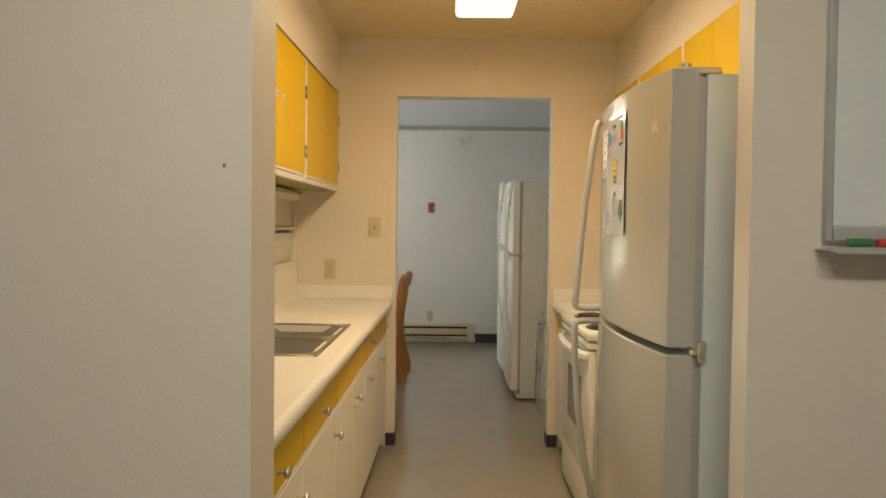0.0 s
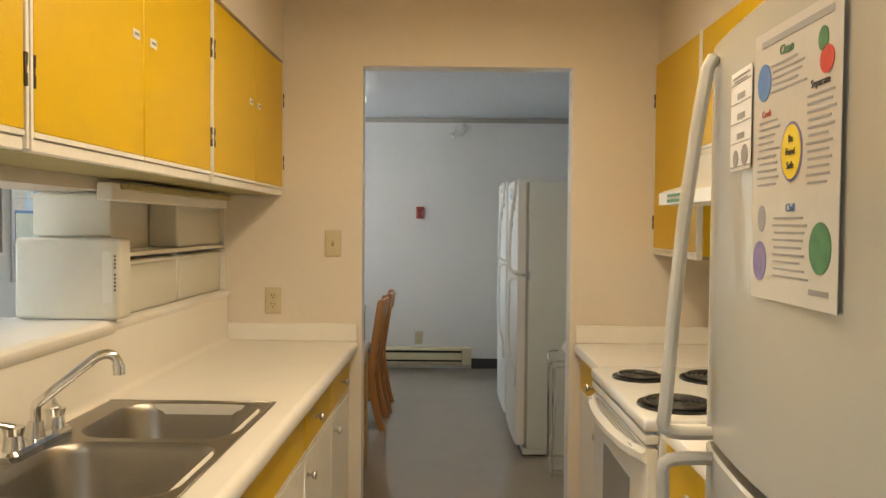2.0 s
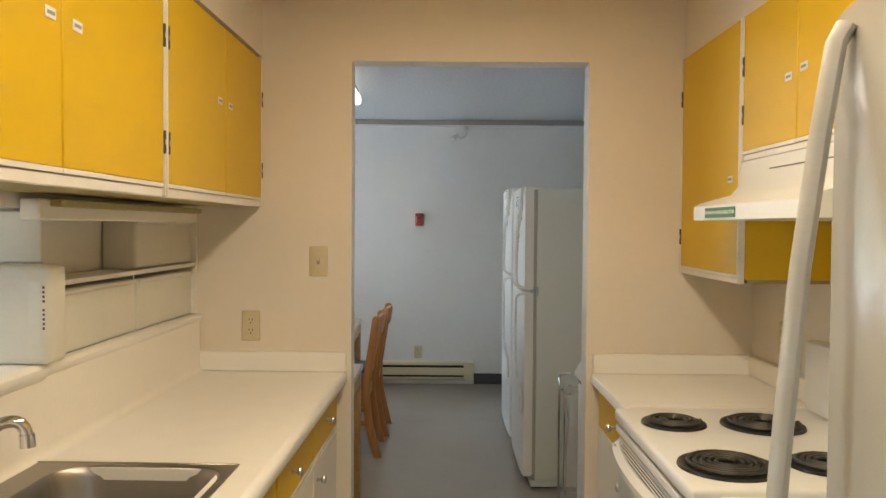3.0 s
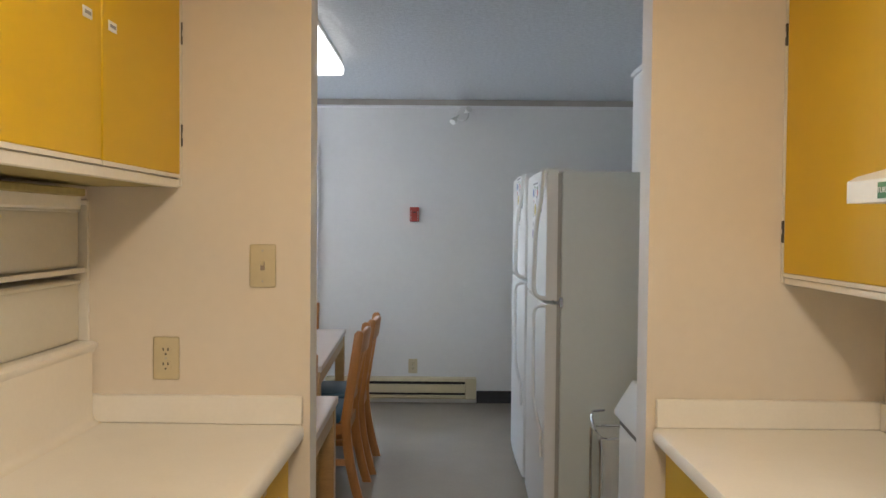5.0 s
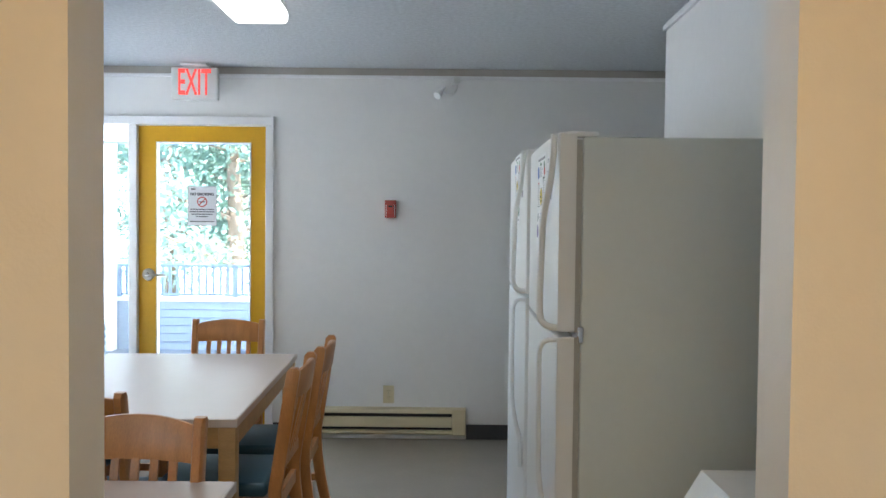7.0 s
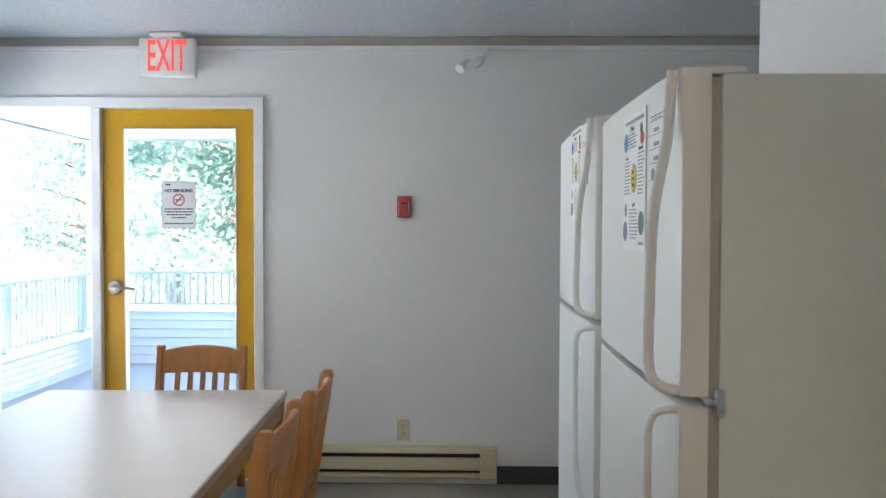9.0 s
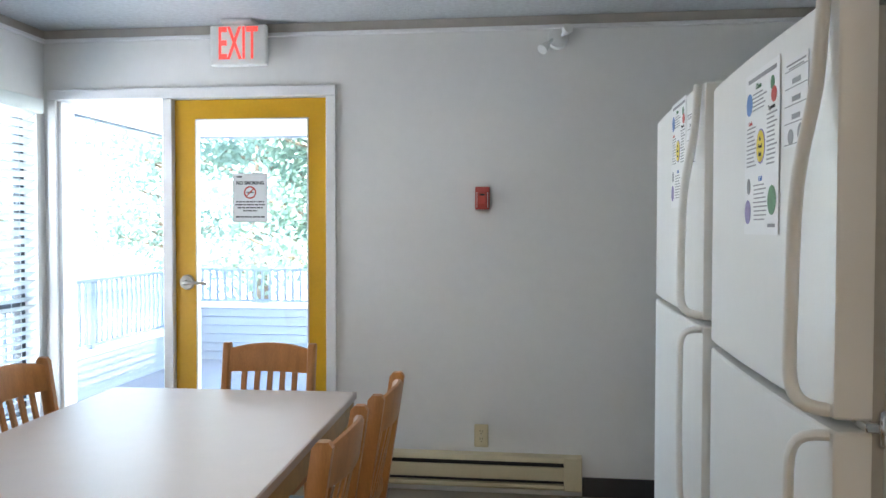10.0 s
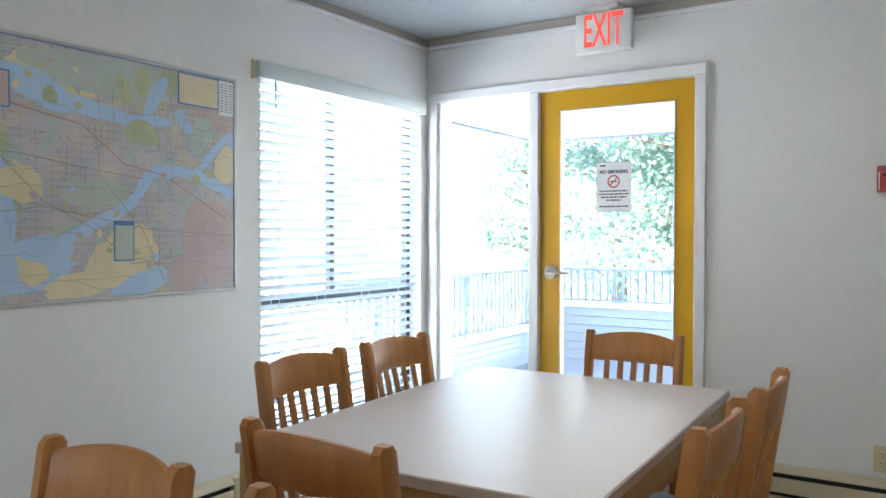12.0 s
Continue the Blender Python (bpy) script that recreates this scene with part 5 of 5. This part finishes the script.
MAP_AREAS = (
    (-0.12, 0.36, 0.20, 0.07, -0.1, M_MAP_CREAM), (0.06, 0.37, 0.30, 0.085, -0.05, M_MAP_GREEN), (0.33, 0.40, 0.05, 0.055, 0.3, M_MAP_PARK),
    (-0.22, 0.29, 0.14, 0.06, -0.35, M_MAP_WATER), (-0.02, 0.245, 0.15, 0.035, -0.15, M_MAP_WATER), (0.20, 0.225, 0.16, 0.022, 0.1, M_MAP_WATER),
    (0.26, 0.32, 0.03, 0.10, -0.5, M_MAP_WATER), (0.40, 0.24, 0.06, 0.03, -0.8, M_MAP_WATER), (-0.55, 0.30, 0.14, 0.10, 0.0, M_MAP_WATER),
    (0.12, 0.33, 0.028, 0.06, 0.2, M_MAP_PARK), (0.20, 0.38, 0.03, 0.05, -0.3, M_MAP_PARK), (0.20, 0.175, 0.075, 0.05, 0.1, M_MAP_PARK),
    (-0.35, 0.12, 0.03, 0.07, 0.1, M_MAP_PARK), (-0.17, 0.27, 0.025, 0.035, 0.4, M_MAP_PARK), (0.57, 0.275, 0.10, 0.05, -0.3, M_MAP_PINK),
    (0.49, 0.20, 0.055, 0.08, -0.3, M_MAP_GREEN), (-0.42, -0.12, 0.11, 0.33, 0.0, M_MAP_WATER), (-0.28, -0.045, 0.085, 0.062, 0.1, M_MAP_CREAM),
    (0.01, -0.075, 0.13, 0.07, -0.15, M_MAP_GREEN), (-0.10, -0.21, 0.085, 0.03, 0.1, M_MAP_GREEN), (-0.26, -0.33, 0.20, 0.085, 0.2, M_MAP_WATER),
    (0.12, -0.30, 0.15, 0.115, 0.35, M_MAP_CREAM), (-0.04, -0.395, 0.17, 0.045, 0.1, M_MAP_CREAM), (-0.235, -0.35, 0.055, 0.042, -0.5, M_MAP_CREAM),
    (0.20, -0.405, 0.14, 0.042, 0.3, M_MAP_WATER), (0.54, -0.25, 0.135, 0.20, 0.1, M_MAP_PINK), (0.41, -0.38, 0.08, 0.07, 0.2, M_MAP_PINK),
    (0.64, 0.13, 0.03, 0.14, -0.5, M_MAP_WATER), (0.635, 0.08, 0.075, 0.09, -0.5, M_MAP_CREAM), (0.62, -0.03, 0.05, 0.022, -0.4, M_MAP_PINK))
for k, (cy, cz, ry, rz, turn, material) in enumerate(MAP_AREAS):
    map_patch(cy, cz, ry, rz, turn, material, 11 + 1.2 * k, k)
map_river([((0, -0.30, -0.30), (0, -0.16, -0.27), (0, -0.06, -0.20), (0, 0.05, -0.155)), ((0, 0.05, -0.155), (0, 0.14, -0.12), (0, 0.18, -0.07), (0, 0.20, -0.03)), ((0, 0.20, -0.03), (0, 0.24, 0.05), (0, 0.30, 0.05), (0, 0.44, 0.03)), ((0, 0.44, 0.03), (0, 0.52, 0.01), (0, 0.58, -0.01), (0, 0.66, -0.05))], 0.042, 4, 3)
map_river([((0, 0.44, 0.03), (0, 0.50, 0.06), (0, 0.54, 0.14), (0, 0.65, 0.22))], 0.03, 3, 4)
rnd = random.Random(8)
for k in range(34):
    map_patch(rnd.uniform(-0.45, 0.62), rnd.uniform(-0.40, 0.40), rnd.uniform(0.008, 0.026), rnd.uniform(0.006, 0.018), rnd.uniform(0, 3), rnd.choice((M_MAP_PARK, M_MAP_PARK, M_MAP_PARK, M_MAP_GREEN, M_MAP_CREAM, M_MAP_PINK, M_MAP_WATER)), 61 + k * 0.5, 40 + k)


def map_line(pts, width, material):
    """One printed road: a thin strip through its bends."""
    bm = bmesh.new()
    rows = []
    for k, p in enumerate(pts):
        t = (Vector(pts[min(k + 1, len(pts) - 1)]) - Vector(pts[max(k - 1, 0)])).normalized()
        rows.append([bm.verts.new((0.01265, p[0] - t.y * width * q, p[1] + t.x * width * q)) for q in (0.5, -0.5)])
    for u, v in zip(rows, rows[1:]):
        bm.faces.new((u[0], v[0], v[1], u[1]))
    part("road_line", bm, material, city_map)


for k in range(80):
    y, z, ln = rnd.uniform(-0.5, 0.5), rnd.uniform(-0.40, 0.30), rnd.uniform(0.05, 0.32)
    a = rnd.gauss(0.0, 0.10) + (radians(90) if k % 3 == 0 else 0.0)
    pts = [(y, z)]
    for _ in range(4):
        y, z, a = y + math.cos(a) * ln / 4, z + math.sin(a) * ln / 4, a + rnd.gauss(0, 0.22)
        if abs(y) < 0.65 and abs(z) < 0.44:
            pts.append((y, z))
    if len(pts) > 1:
        map_line(pts, 0.0014, M_GREYINK)
part("border", box(0.0101, 0.0112, -0.663, 0.663, 0.4465, 0.4495), M_INKBLUE, city_map, "thin blue printed border")
part("border", box(0.0101, 0.0112, 0.6605, 0.6635, -0.447, 0.446), M_INKBLUE, city_map, "thin blue printed border")
for y0, y1, z0, z1, sheet in ((0.37, 0.578, 0.315, 0.444, M_MAP_CREAM), (0.075, 0.162, -0.318, -0.165, M_MAP_GREEN), (-0.50, -0.31, 0.205, 0.33, M_MAP_PINK), (-0.64, -0.36, -0.42, -0.02, M_MAP_GREEN)):
    i = part("inset_map", box(0.0102, 0.0128, y0, y1, z0, z1), M_INKBLUE, city_map, "blue-bordered inset map")
    part("inset_sheet", box(0.0129, 0.0132, y0 + 0.005, y1 - 0.005, z0 + 0.005, z1 - (0.018 if z0 < 0 else 0.005)), sheet, i)
for pts in ([(-0.6, 0.36), (-0.3, 0.22), (-0.05, 0.18), (0.12, 0.05), (0.3, 0.02), (0.62, -0.15)], [(-0.66, 0.05), (-0.3, 0.06), (0.0, 0.02), (0.2, 0.0)], [(-0.35, 0.05), (-0.2, -0.1), (0.0, -0.2), (0.15, -0.33), (0.4, -0.3)], [(0.0, 0.18), (0.02, 0.0), (0.2, -0.2), (0.3, -0.4)], [(-0.6, -0.18), (-0.2, -0.12), (0.25, -0.2), (0.65, -0.22)]):
    map_line(pts, 0.0024, M_INKRED if pts[0][1] > 0.3 else M_GREYINK)
l = part("legend", box(0.0102, 0.0128, 0.583, 0.66, 0.295, 0.440), M_PAPER, city_map, "white index panel")
bm = bmesh.new()
for k in range(11):
    for y in (0.588, 0.612, 0.636):
        add_box(bm, 0.0129, 0.0131, y, y + random.uniform(0.012, 0.019), 0.425 - k * 0.0115, 0.429 - k * 0.0115)
part("writing", bm, M_GREYINK, l)

cork = thing("pin_board", "grey-brown pin board in a pale metal frame", "pin board", pose(-2.629, 5.42, 1.65))
part("panel", box(0.0, 0.012, -0.62, 0.62, -0.43, 0.43), M_CORK, cork)
bm = bmesh.new()
for y0, y1, z0, z1 in ((-0.64, 0.64, -0.45, -0.431), (-0.64, 0.64, 0.431, 0.45), (-0.64, -0.6205, -0.43, 0.43), (0.6205, 0.64, -0.43, 0.43)):
    add_box(bm, 0.0, 0.018, y0, y1, z0, z1, 0.003, 1)
part("frame", bm, M_TRIM, cork)

alarm = thing("fire_alarm", "red manual fire alarm pull station", "fire alarm", pose(-0.213, 9.0195, 1.524))
part("housing", box(-0.037, 0.037, -0.04, 0, -0.058, 0.058, 0.006, 2), M_RED, alarm)
part("pull_bar", box(-0.02, 0.02, -0.048, -0.0405, -0.03, 0.028, 0.003, 1), M_RED, alarm)
part("slot", box(-0.013, 0.013, -0.0495, -0.0482, 0.012, 0.022), M_BLACK, alarm, "dark finger slot")
part("lower_plate", box(-0.022, 0.022, -0.0425, -0.0405, -0.052, -0.034, 0.001, 1), M_RED, alarm)
for x in (-0.029, 0.026):
    part("border_line", box(x, x + 0.003, -0.0415, -0.0402, -0.05, 0.03), M_PAPER, alarm)

em = thing("emergency_lamp", "small white twin-head emergency light", "lamp", pose(0.165, 9.0195, 2.338))
bm = bmesh.new()
add_disc(bm, (0, -0.012, -0.01), 0.055, 0.024, "y", 24, 0.048)
part("base", bm, M_WHITE_WALL, em)
for p0, p1 in (((0.02, -0.03, 0.0), (0.05, -0.085, 0.022)), ((-0.03, -0.03, -0.02), (-0.08, -0.09, -0.082))):
    bm = tube([Vector(p0), Vector(p0).lerp(Vector(p1), 0.35), Vector(p0).lerp(Vector(p1), 0.55), Vector(p0).lerp(Vector(p1), 0.95), Vector(p1)], [0.008, 0.010, 0.020, 0.027, 0.026], 16)
    part("lamp_head", bm, M_PLASTIC, em)


def baseboard_heater(name_label, m, length):
    h = thing("baseboard_heater", name_label, "heater", m)
    bm = bmesh.new()
    add_prism_x(bm, [(0, 0.0), (0.05, 0.0), (0.062, 0.012), (0.062, 0.028), (0.0, 0.028)], 0, length)
    part("base_lip", bm, M_HEATER, h)
    part("front_panel", box(0.048, 0.064, 0.001, length - 0.09, 0.050, 0.118, 0.003, 1), M_HEATER, h)
    bm = bmesh.new()
    add_prism_x(bm, [(0, 0.16), (0.05, 0.15), (0.064, 0.142), (0.064, 0.150), (0.052, 0.166), (0.0, 0.17)], 0, length)
    part("top_cover", bm, M_HEATER, h)
    part("heating_element", box(0.006, 0.040, 0.002, length - 0.09, 0.03, 0.142), M_BLACK, h, "dark heating fins")
    part("back", box(0, 0.005, 0.0, length, 0.0285, 0.159), M_HEATER, h)
    part("end_cap", box(0.006, 0.066, length - 0.089, length, 0.0, 0.168, 0.003, 1), M_HEATER, h)
    part("end_cap", box(0.006, 0.066, -0.012, 0.0, 0.0, 0.168, 0.003, 1), M_HEATER, h)
    return h


baseboard_heater("beige electric baseboard heater under the fire alarm", pose(-0.905, 9.0195, 0.042, 0, 0, -90), 1.20)
baseboard_heater("beige electric baseboard heater along the map wall", pose(-2.6195, 5.9, 0.06), 1.62)

sign = thing("exit_sign", "white exit sign with glowing red letters", "exit sign", pose(-1.476, 8.93, 2.316, 0, 0, 1))
part("housing", box(-0.15, 0.15, -0.024, 0.024, -0.105, 0.103, 0.010, 3), M_PLASTIC, sign)
part("canopy", box(-0.085, 0.085, -0.05, 0.05, 0.110, 0.1285, 0.006, 2), M_PLASTIC, sign)
part("stem", box(-0.03, 0.03, -0.02, 0.02, 0.1032, 0.1098), M_PLASTIC, sign)
letters("lettering", "EXIT", 0.235, Matrix.Translation((0.0, -0.0245, 0.0)) @ Matrix.Rotation(radians(90), 4, "X") @ Matrix.Diagonal((0.445, 1.0, 1, 1)), M_EXITRED, sign, "glowing red letters", depth=0.001, bold=0.003)

ns = thing("no_smoking_sign", "white printed no smoking notice taped to the door glass", "sign", pose(-1.466, 9.0465, 1.532))
part("sheet", box(-0.096, 0.096, -0.001, 0, -0.131, 0.131), M_PAPER, ns)
bm = bmesh.new()
for x0, x1, z0, z1 in ((-0.096, -0.0935, -0.131, 0.131), (0.0935, 0.096, -0.131, 0.131), (-0.0934, 0.0934, 0.1285, 0.131), (-0.0934, 0.0934, -0.131, -0.1285)):
    add_box(bm, x0, x1, -0.0016, -0.0011, z0, z1)
part("border_line", bm, M_GREYINK, ns)
letters("lettering", "NO SMOKING", 0.0245, Matrix.Translation((0, -0.0014, 0.078)) @ Matrix.Rotation(radians(90), 4, "X"), M_INK, ns, depth=0.0003, bold=0.0011)
bm = bmesh.new()
rnd = random.Random(3)
for k, (a, v) in enumerate(((0.078, -0.022), (0.082, -0.038), (0.07, -0.054), (0.04, -0.070), (0.08, -0.103))):
    x = -a
    while x < a:
        b = min(a, x + rnd.uniform(0.008, 0.024))
        add_box(bm, x, b, -0.0016, -0.0011, v - 0.0035, v + 0.0035)
        x = b + 0.004
add_box(bm, -0.075, -0.045, -0.0016, -0.0011, 0.108, 0.116)
part("writing", bm, M_INK, ns)
bm = bmesh.new()
add_ring_loft(bm, [[Vector((q * math.cos(a), y, 0.028 + q * math.sin(a))) for a in (2 * math.pi * k / 28 for k in range(28))] for q, y in ((0.034, -0.0011), (0.034, -0.0017), (0.027, -0.0017), (0.027, -0.0011))], cap0=False, cap1=False)
add_box(bm, -0.003, 0.003, -0.0017, -0.0011, -0.001, 0.057, m=Matrix.Translation((0, 0, 0.028)) @ Matrix.Rotation(radians(45), 4, "Y") @ Matrix.Translation((0, 0, -0.028)))
part("ban_ring", bm, M_INKRED, ns)
part("cigarette", box(-0.02, 0.02, -0.00105, -0.0010, 0.025, 0.031), M_INK, ns)

# ---- dining: bin and bag stand ----
b = thing("waste_bin", "white plastic waste bin with a sloping flap lid", "waste bin", pose(0.69, 5.09, 0))
part("bin_body", box(0.0, 0.42, 0.0, 0.54, 0.001, 0.70, 0.02, 3), M_PLASTIC, b)
bm = bmesh.new()
add_prism_x(bm, [(-0.014, 0.732), (-0.014, 0.748), (0.052, 0.858), (0.36, 0.858), (0.432, 0.748), (0.432, 0.702), (0.06, 0.702)], -0.008, 0.548)
part("lid", bm, M_PLASTIC, b)
part("dark_slot", box(0.001, 0.05, 0.02, 0.52, 0.7005, 0.731), M_GASKET, b, "dark gap under the lid")
part("flap_seam", box(0.052, 0.056, -0.0095, -0.0082, 0.72, 0.80), M_GASKET, b)

st = thing("bag_stand", "chrome wire bag stand with a clear plastic bag", "bag stand", pose(0.64, 5.70, 0))
ring = [(0, 0, 0.62), (0, 0.20, 0.62), (0.34, 0.20, 0.62), (0.34, 0, 0.62), (0, 0, 0.62)]
part("rim", tube(ring, 0.007, 8), M_CHROME, st)
for x, y in ((0, 0), (0, 0.20), (0.34, 0), (0.34, 0.20)):
    part("leg", tube([(x, y, 0.615), (x, y, 0.004)], 0.006, 8), M_CHROME, st)
part("base_rail", tube([(0, 0, 0.05), (0, 0.20, 0.05), (0.34, 0.20, 0.05), (0.34, 0, 0.05), (0, 0, 0.05)], 0.005, 8), M_CHROME, st)
part("handle", tube(bezier((0, 0.10, 0.625), (-0.012, 0.13, 0.645), (-0.01, 0.16, 0.675), (0.0, 0.18, 0.684), 6) + [(0.05, 0.185, 0.688)], 0.006, 8), M_CHROME, st)
bm = bmesh.new()
rings = []
for z, o in ((0.625, 0.002), (0.58, 0.012), (0.45, 0.03), (0.25, 0.02), (0.10, 0.0), (0.02, -0.01), (0.006, 0.03)):
    rings.append([Vector((p.x + 0.018 * noise.noise((p.x * 22, p.y * 22, z * 14)), p.y + 0.018 * noise.noise((p.y * 22 + 5, p.x * 22, z * 14)), z)) for p in rrect(0.17, 0.10, 0.335 - 2 * o, 0.195 - 2 * o, 0.03, z, 6)])
add_ring_loft(bm, rings, cap0=False)
part("bag", bm, M_BAG, st, "clear plastic bag")

# ---- outside: deck, parapets, canopy, trees ----
structure("ground", slab((-60, -30, -1.4), (60, 90, -1.3)), M_GRASS, "green ground outside", "ground")
structure("pavement", slab((-40, -6, -0.95), (-4.56, 45, -0.85)), mat("pale_concrete", (0.45, 0.45, 0.44), 0.8, vary=0.08, scale=2), "pale concrete path outside the window", "pavement")
structure("deck", slab((-4.54, 9.16, -0.42), (4, 14.72, -0.32)), M_DECK, "pale timber deck outside the door", "deck")
structure("canopy", slab((-4.5, 9.16, 2.50), (4, 14.35, 2.62)), M_TRIM, "white boarded canopy over the deck", "canopy")


bm = box(-4.53, 4.0, 14.352, 14.38, 2.47, 2.64, 0.004, 1)
add_box(bm, -4.53, -4.502, 9.16, 14.351, 2.47, 2.64, 0.004, 1)
structure("trim_fascia", bm, M_RAIL, "grey metal drip edge round the canopy", "trim")
single("deck_column", box(-4.53, -4.33, 14.36, 14.56, -0.319, 2.499, 0.008, 2), M_TRIM, "white painted square column at the deck corner", "column")


def parapet(label, m, length, sill=0.345):
    """Low lap-sided wall with a slatted rail; runs along +x of its own frame and faces -y."""
    p = thing("deck_parapet", label, "fence", m, "deck parapets")
    part("core", box(0, length, 0.05, 0.12, -0.32, sill), M_SIDING, p)
    pitch = (sill + 0.32) / max(1, round((sill + 0.32) / 0.105))
    for k in range(round((sill + 0.32) / pitch)):
        z = -0.319 + pitch * k
        bm = bmesh.new()
        add_ring_loft(bm, [[Vector((x, y, zz)) for y, zz in ((0.049, z), (-0.018, z), (0.004, z + pitch - 0.006), (0.049, z + pitch - 0.006))] for x in (0, length)])
        part("lap_board", bm, M_SIDING, p)
    part("cap", box(0, length, -0.035, 0.15, sill + 0.0005, sill + 0.055, 0.004, 1), M_TRIM, p)
    part("top_rail", box(0, length, 0.03, 0.09, 0.815, 0.85, 0.004, 1), M_RAIL, p)
    part("bottom_rail", box(0, length, 0.04, 0.08, sill + 0.075, sill + 0.105, 0.003, 1), M_RAIL, p)
    me = mesh_of("baluster", box(-0.016, 0.016, 0.045, 0.075, sill + 0.1055, 0.8145), M_RAIL)
    for k in range(int(length / 0.10)):
        o = new("baluster", me)
        o.parent, o.location = p, (0.05 + 0.10 * k, 0, 0)
    for k in range(int(length / 1.6) + 1):
        x = min(length - 0.05, 0.05 + 1.6 * k)
        part("post", box(x - 0.03, x + 0.03, 0.03, 0.09, sill + 0.0555, 0.8145, 0.004, 1), M_RAIL, p)
    return p


parapet("blue-grey lap-sided deck parapet with a slatted rail", pose(-4.39, 14.6, 0), 8.3)
parapet("blue-grey lap-sided deck parapet with a slatted rail", pose(-4.39, 9.2, 0, 0, 0, 90), 5.1, 0.08)


def tree(label, x, y, h, spread, seed):
    rnd = random.Random(seed)
    t = thing("tree", label, "tree", pose(x, y, -1.3), "trees beyond the deck")
    bm = tube([(0, 0, 0), (0.08, 0.03, h * 0.3), (-0.05, 0.08, h * 0.6), (0.02, 0, h * 0.9)], [0.22, 0.18, 0.11, 0.03], 10)
    tips = []
    for k in range(26):
        a, z0 = rnd.uniform(0, 6.28), h * rnd.uniform(0.02, 0.85)
        r = spread * (1 - 0.75 * z0 / h) * rnd.uniform(0.7, 1.1)
        tip = Vector((r * math.cos(a), r * math.sin(a), z0 + r * 0.25))
        add_tube(bm, [(0, 0, z0), tip * 0.5 + Vector((0, 0, z0 * 0.5)), tip], [0.06, 0.04, 0.012], 6)
        tips.append((Vector((0, 0, z0)), tip))
    part("trunk", bm, M_BARK, t)
    vs, fs = [], []
    for base, tip in tips:
        for c in range(11):
            q = base.lerp(tip, rnd.uniform(0.25, 1.1))
            for _ in range(40):
                d = Vector((rnd.gauss(0, 1), rnd.gauss(0, 1), rnd.gauss(0, 0.6))) * spread * 0.12
                p = q + d
                n1 = Vector((rnd.gauss(0, 1), rnd.gauss(0, 1), rnd.gauss(0, 1))).normalized()
                n2 = n1.orthogonal().normalized()
                s = rnd.uniform(0.05, 0.11)
                i = len(vs)
                vs += [p - n1 * s, p + n2 * s * 0.5, p + n1 * s, p - n2 * s * 0.5]
                fs.append((i, i + 1, i + 2, i + 3))
    me = bpy.data.meshes.new("crown")
    me.from_pydata(vs, [], fs)
    me.materials.append(M_LEAF)
    ob = new("crown", me)
    ob.parent = t
    return t


first = tree("leafy green tree beyond the deck rail", -4.5, 21.0, 8.5, 3.4, 1)
second = tree("leafy green tree beyond the deck rail", -9.5, 25.0, 9.5, 3.6, 2)
for x, y, rz, ob in ((-0.5, 23.5, 70, first), (-6.5, 23.0, 160, second), (-3.0, 28.0, 210, second), (-17.0, 29.0, 40, second), (2.5, 27.0, 100, second)):
    copy_thing(ob, pose(x, y, -1.3, 0, 0, rz))

nail = single("wall_nail", add_disc(bmesh.new(), (-0.385, 1.3635, 1.436), 0.003, 0.004, "y", 10, 0.002), M_NICKEL, "small dull nail head in the off-white wall", "nail")
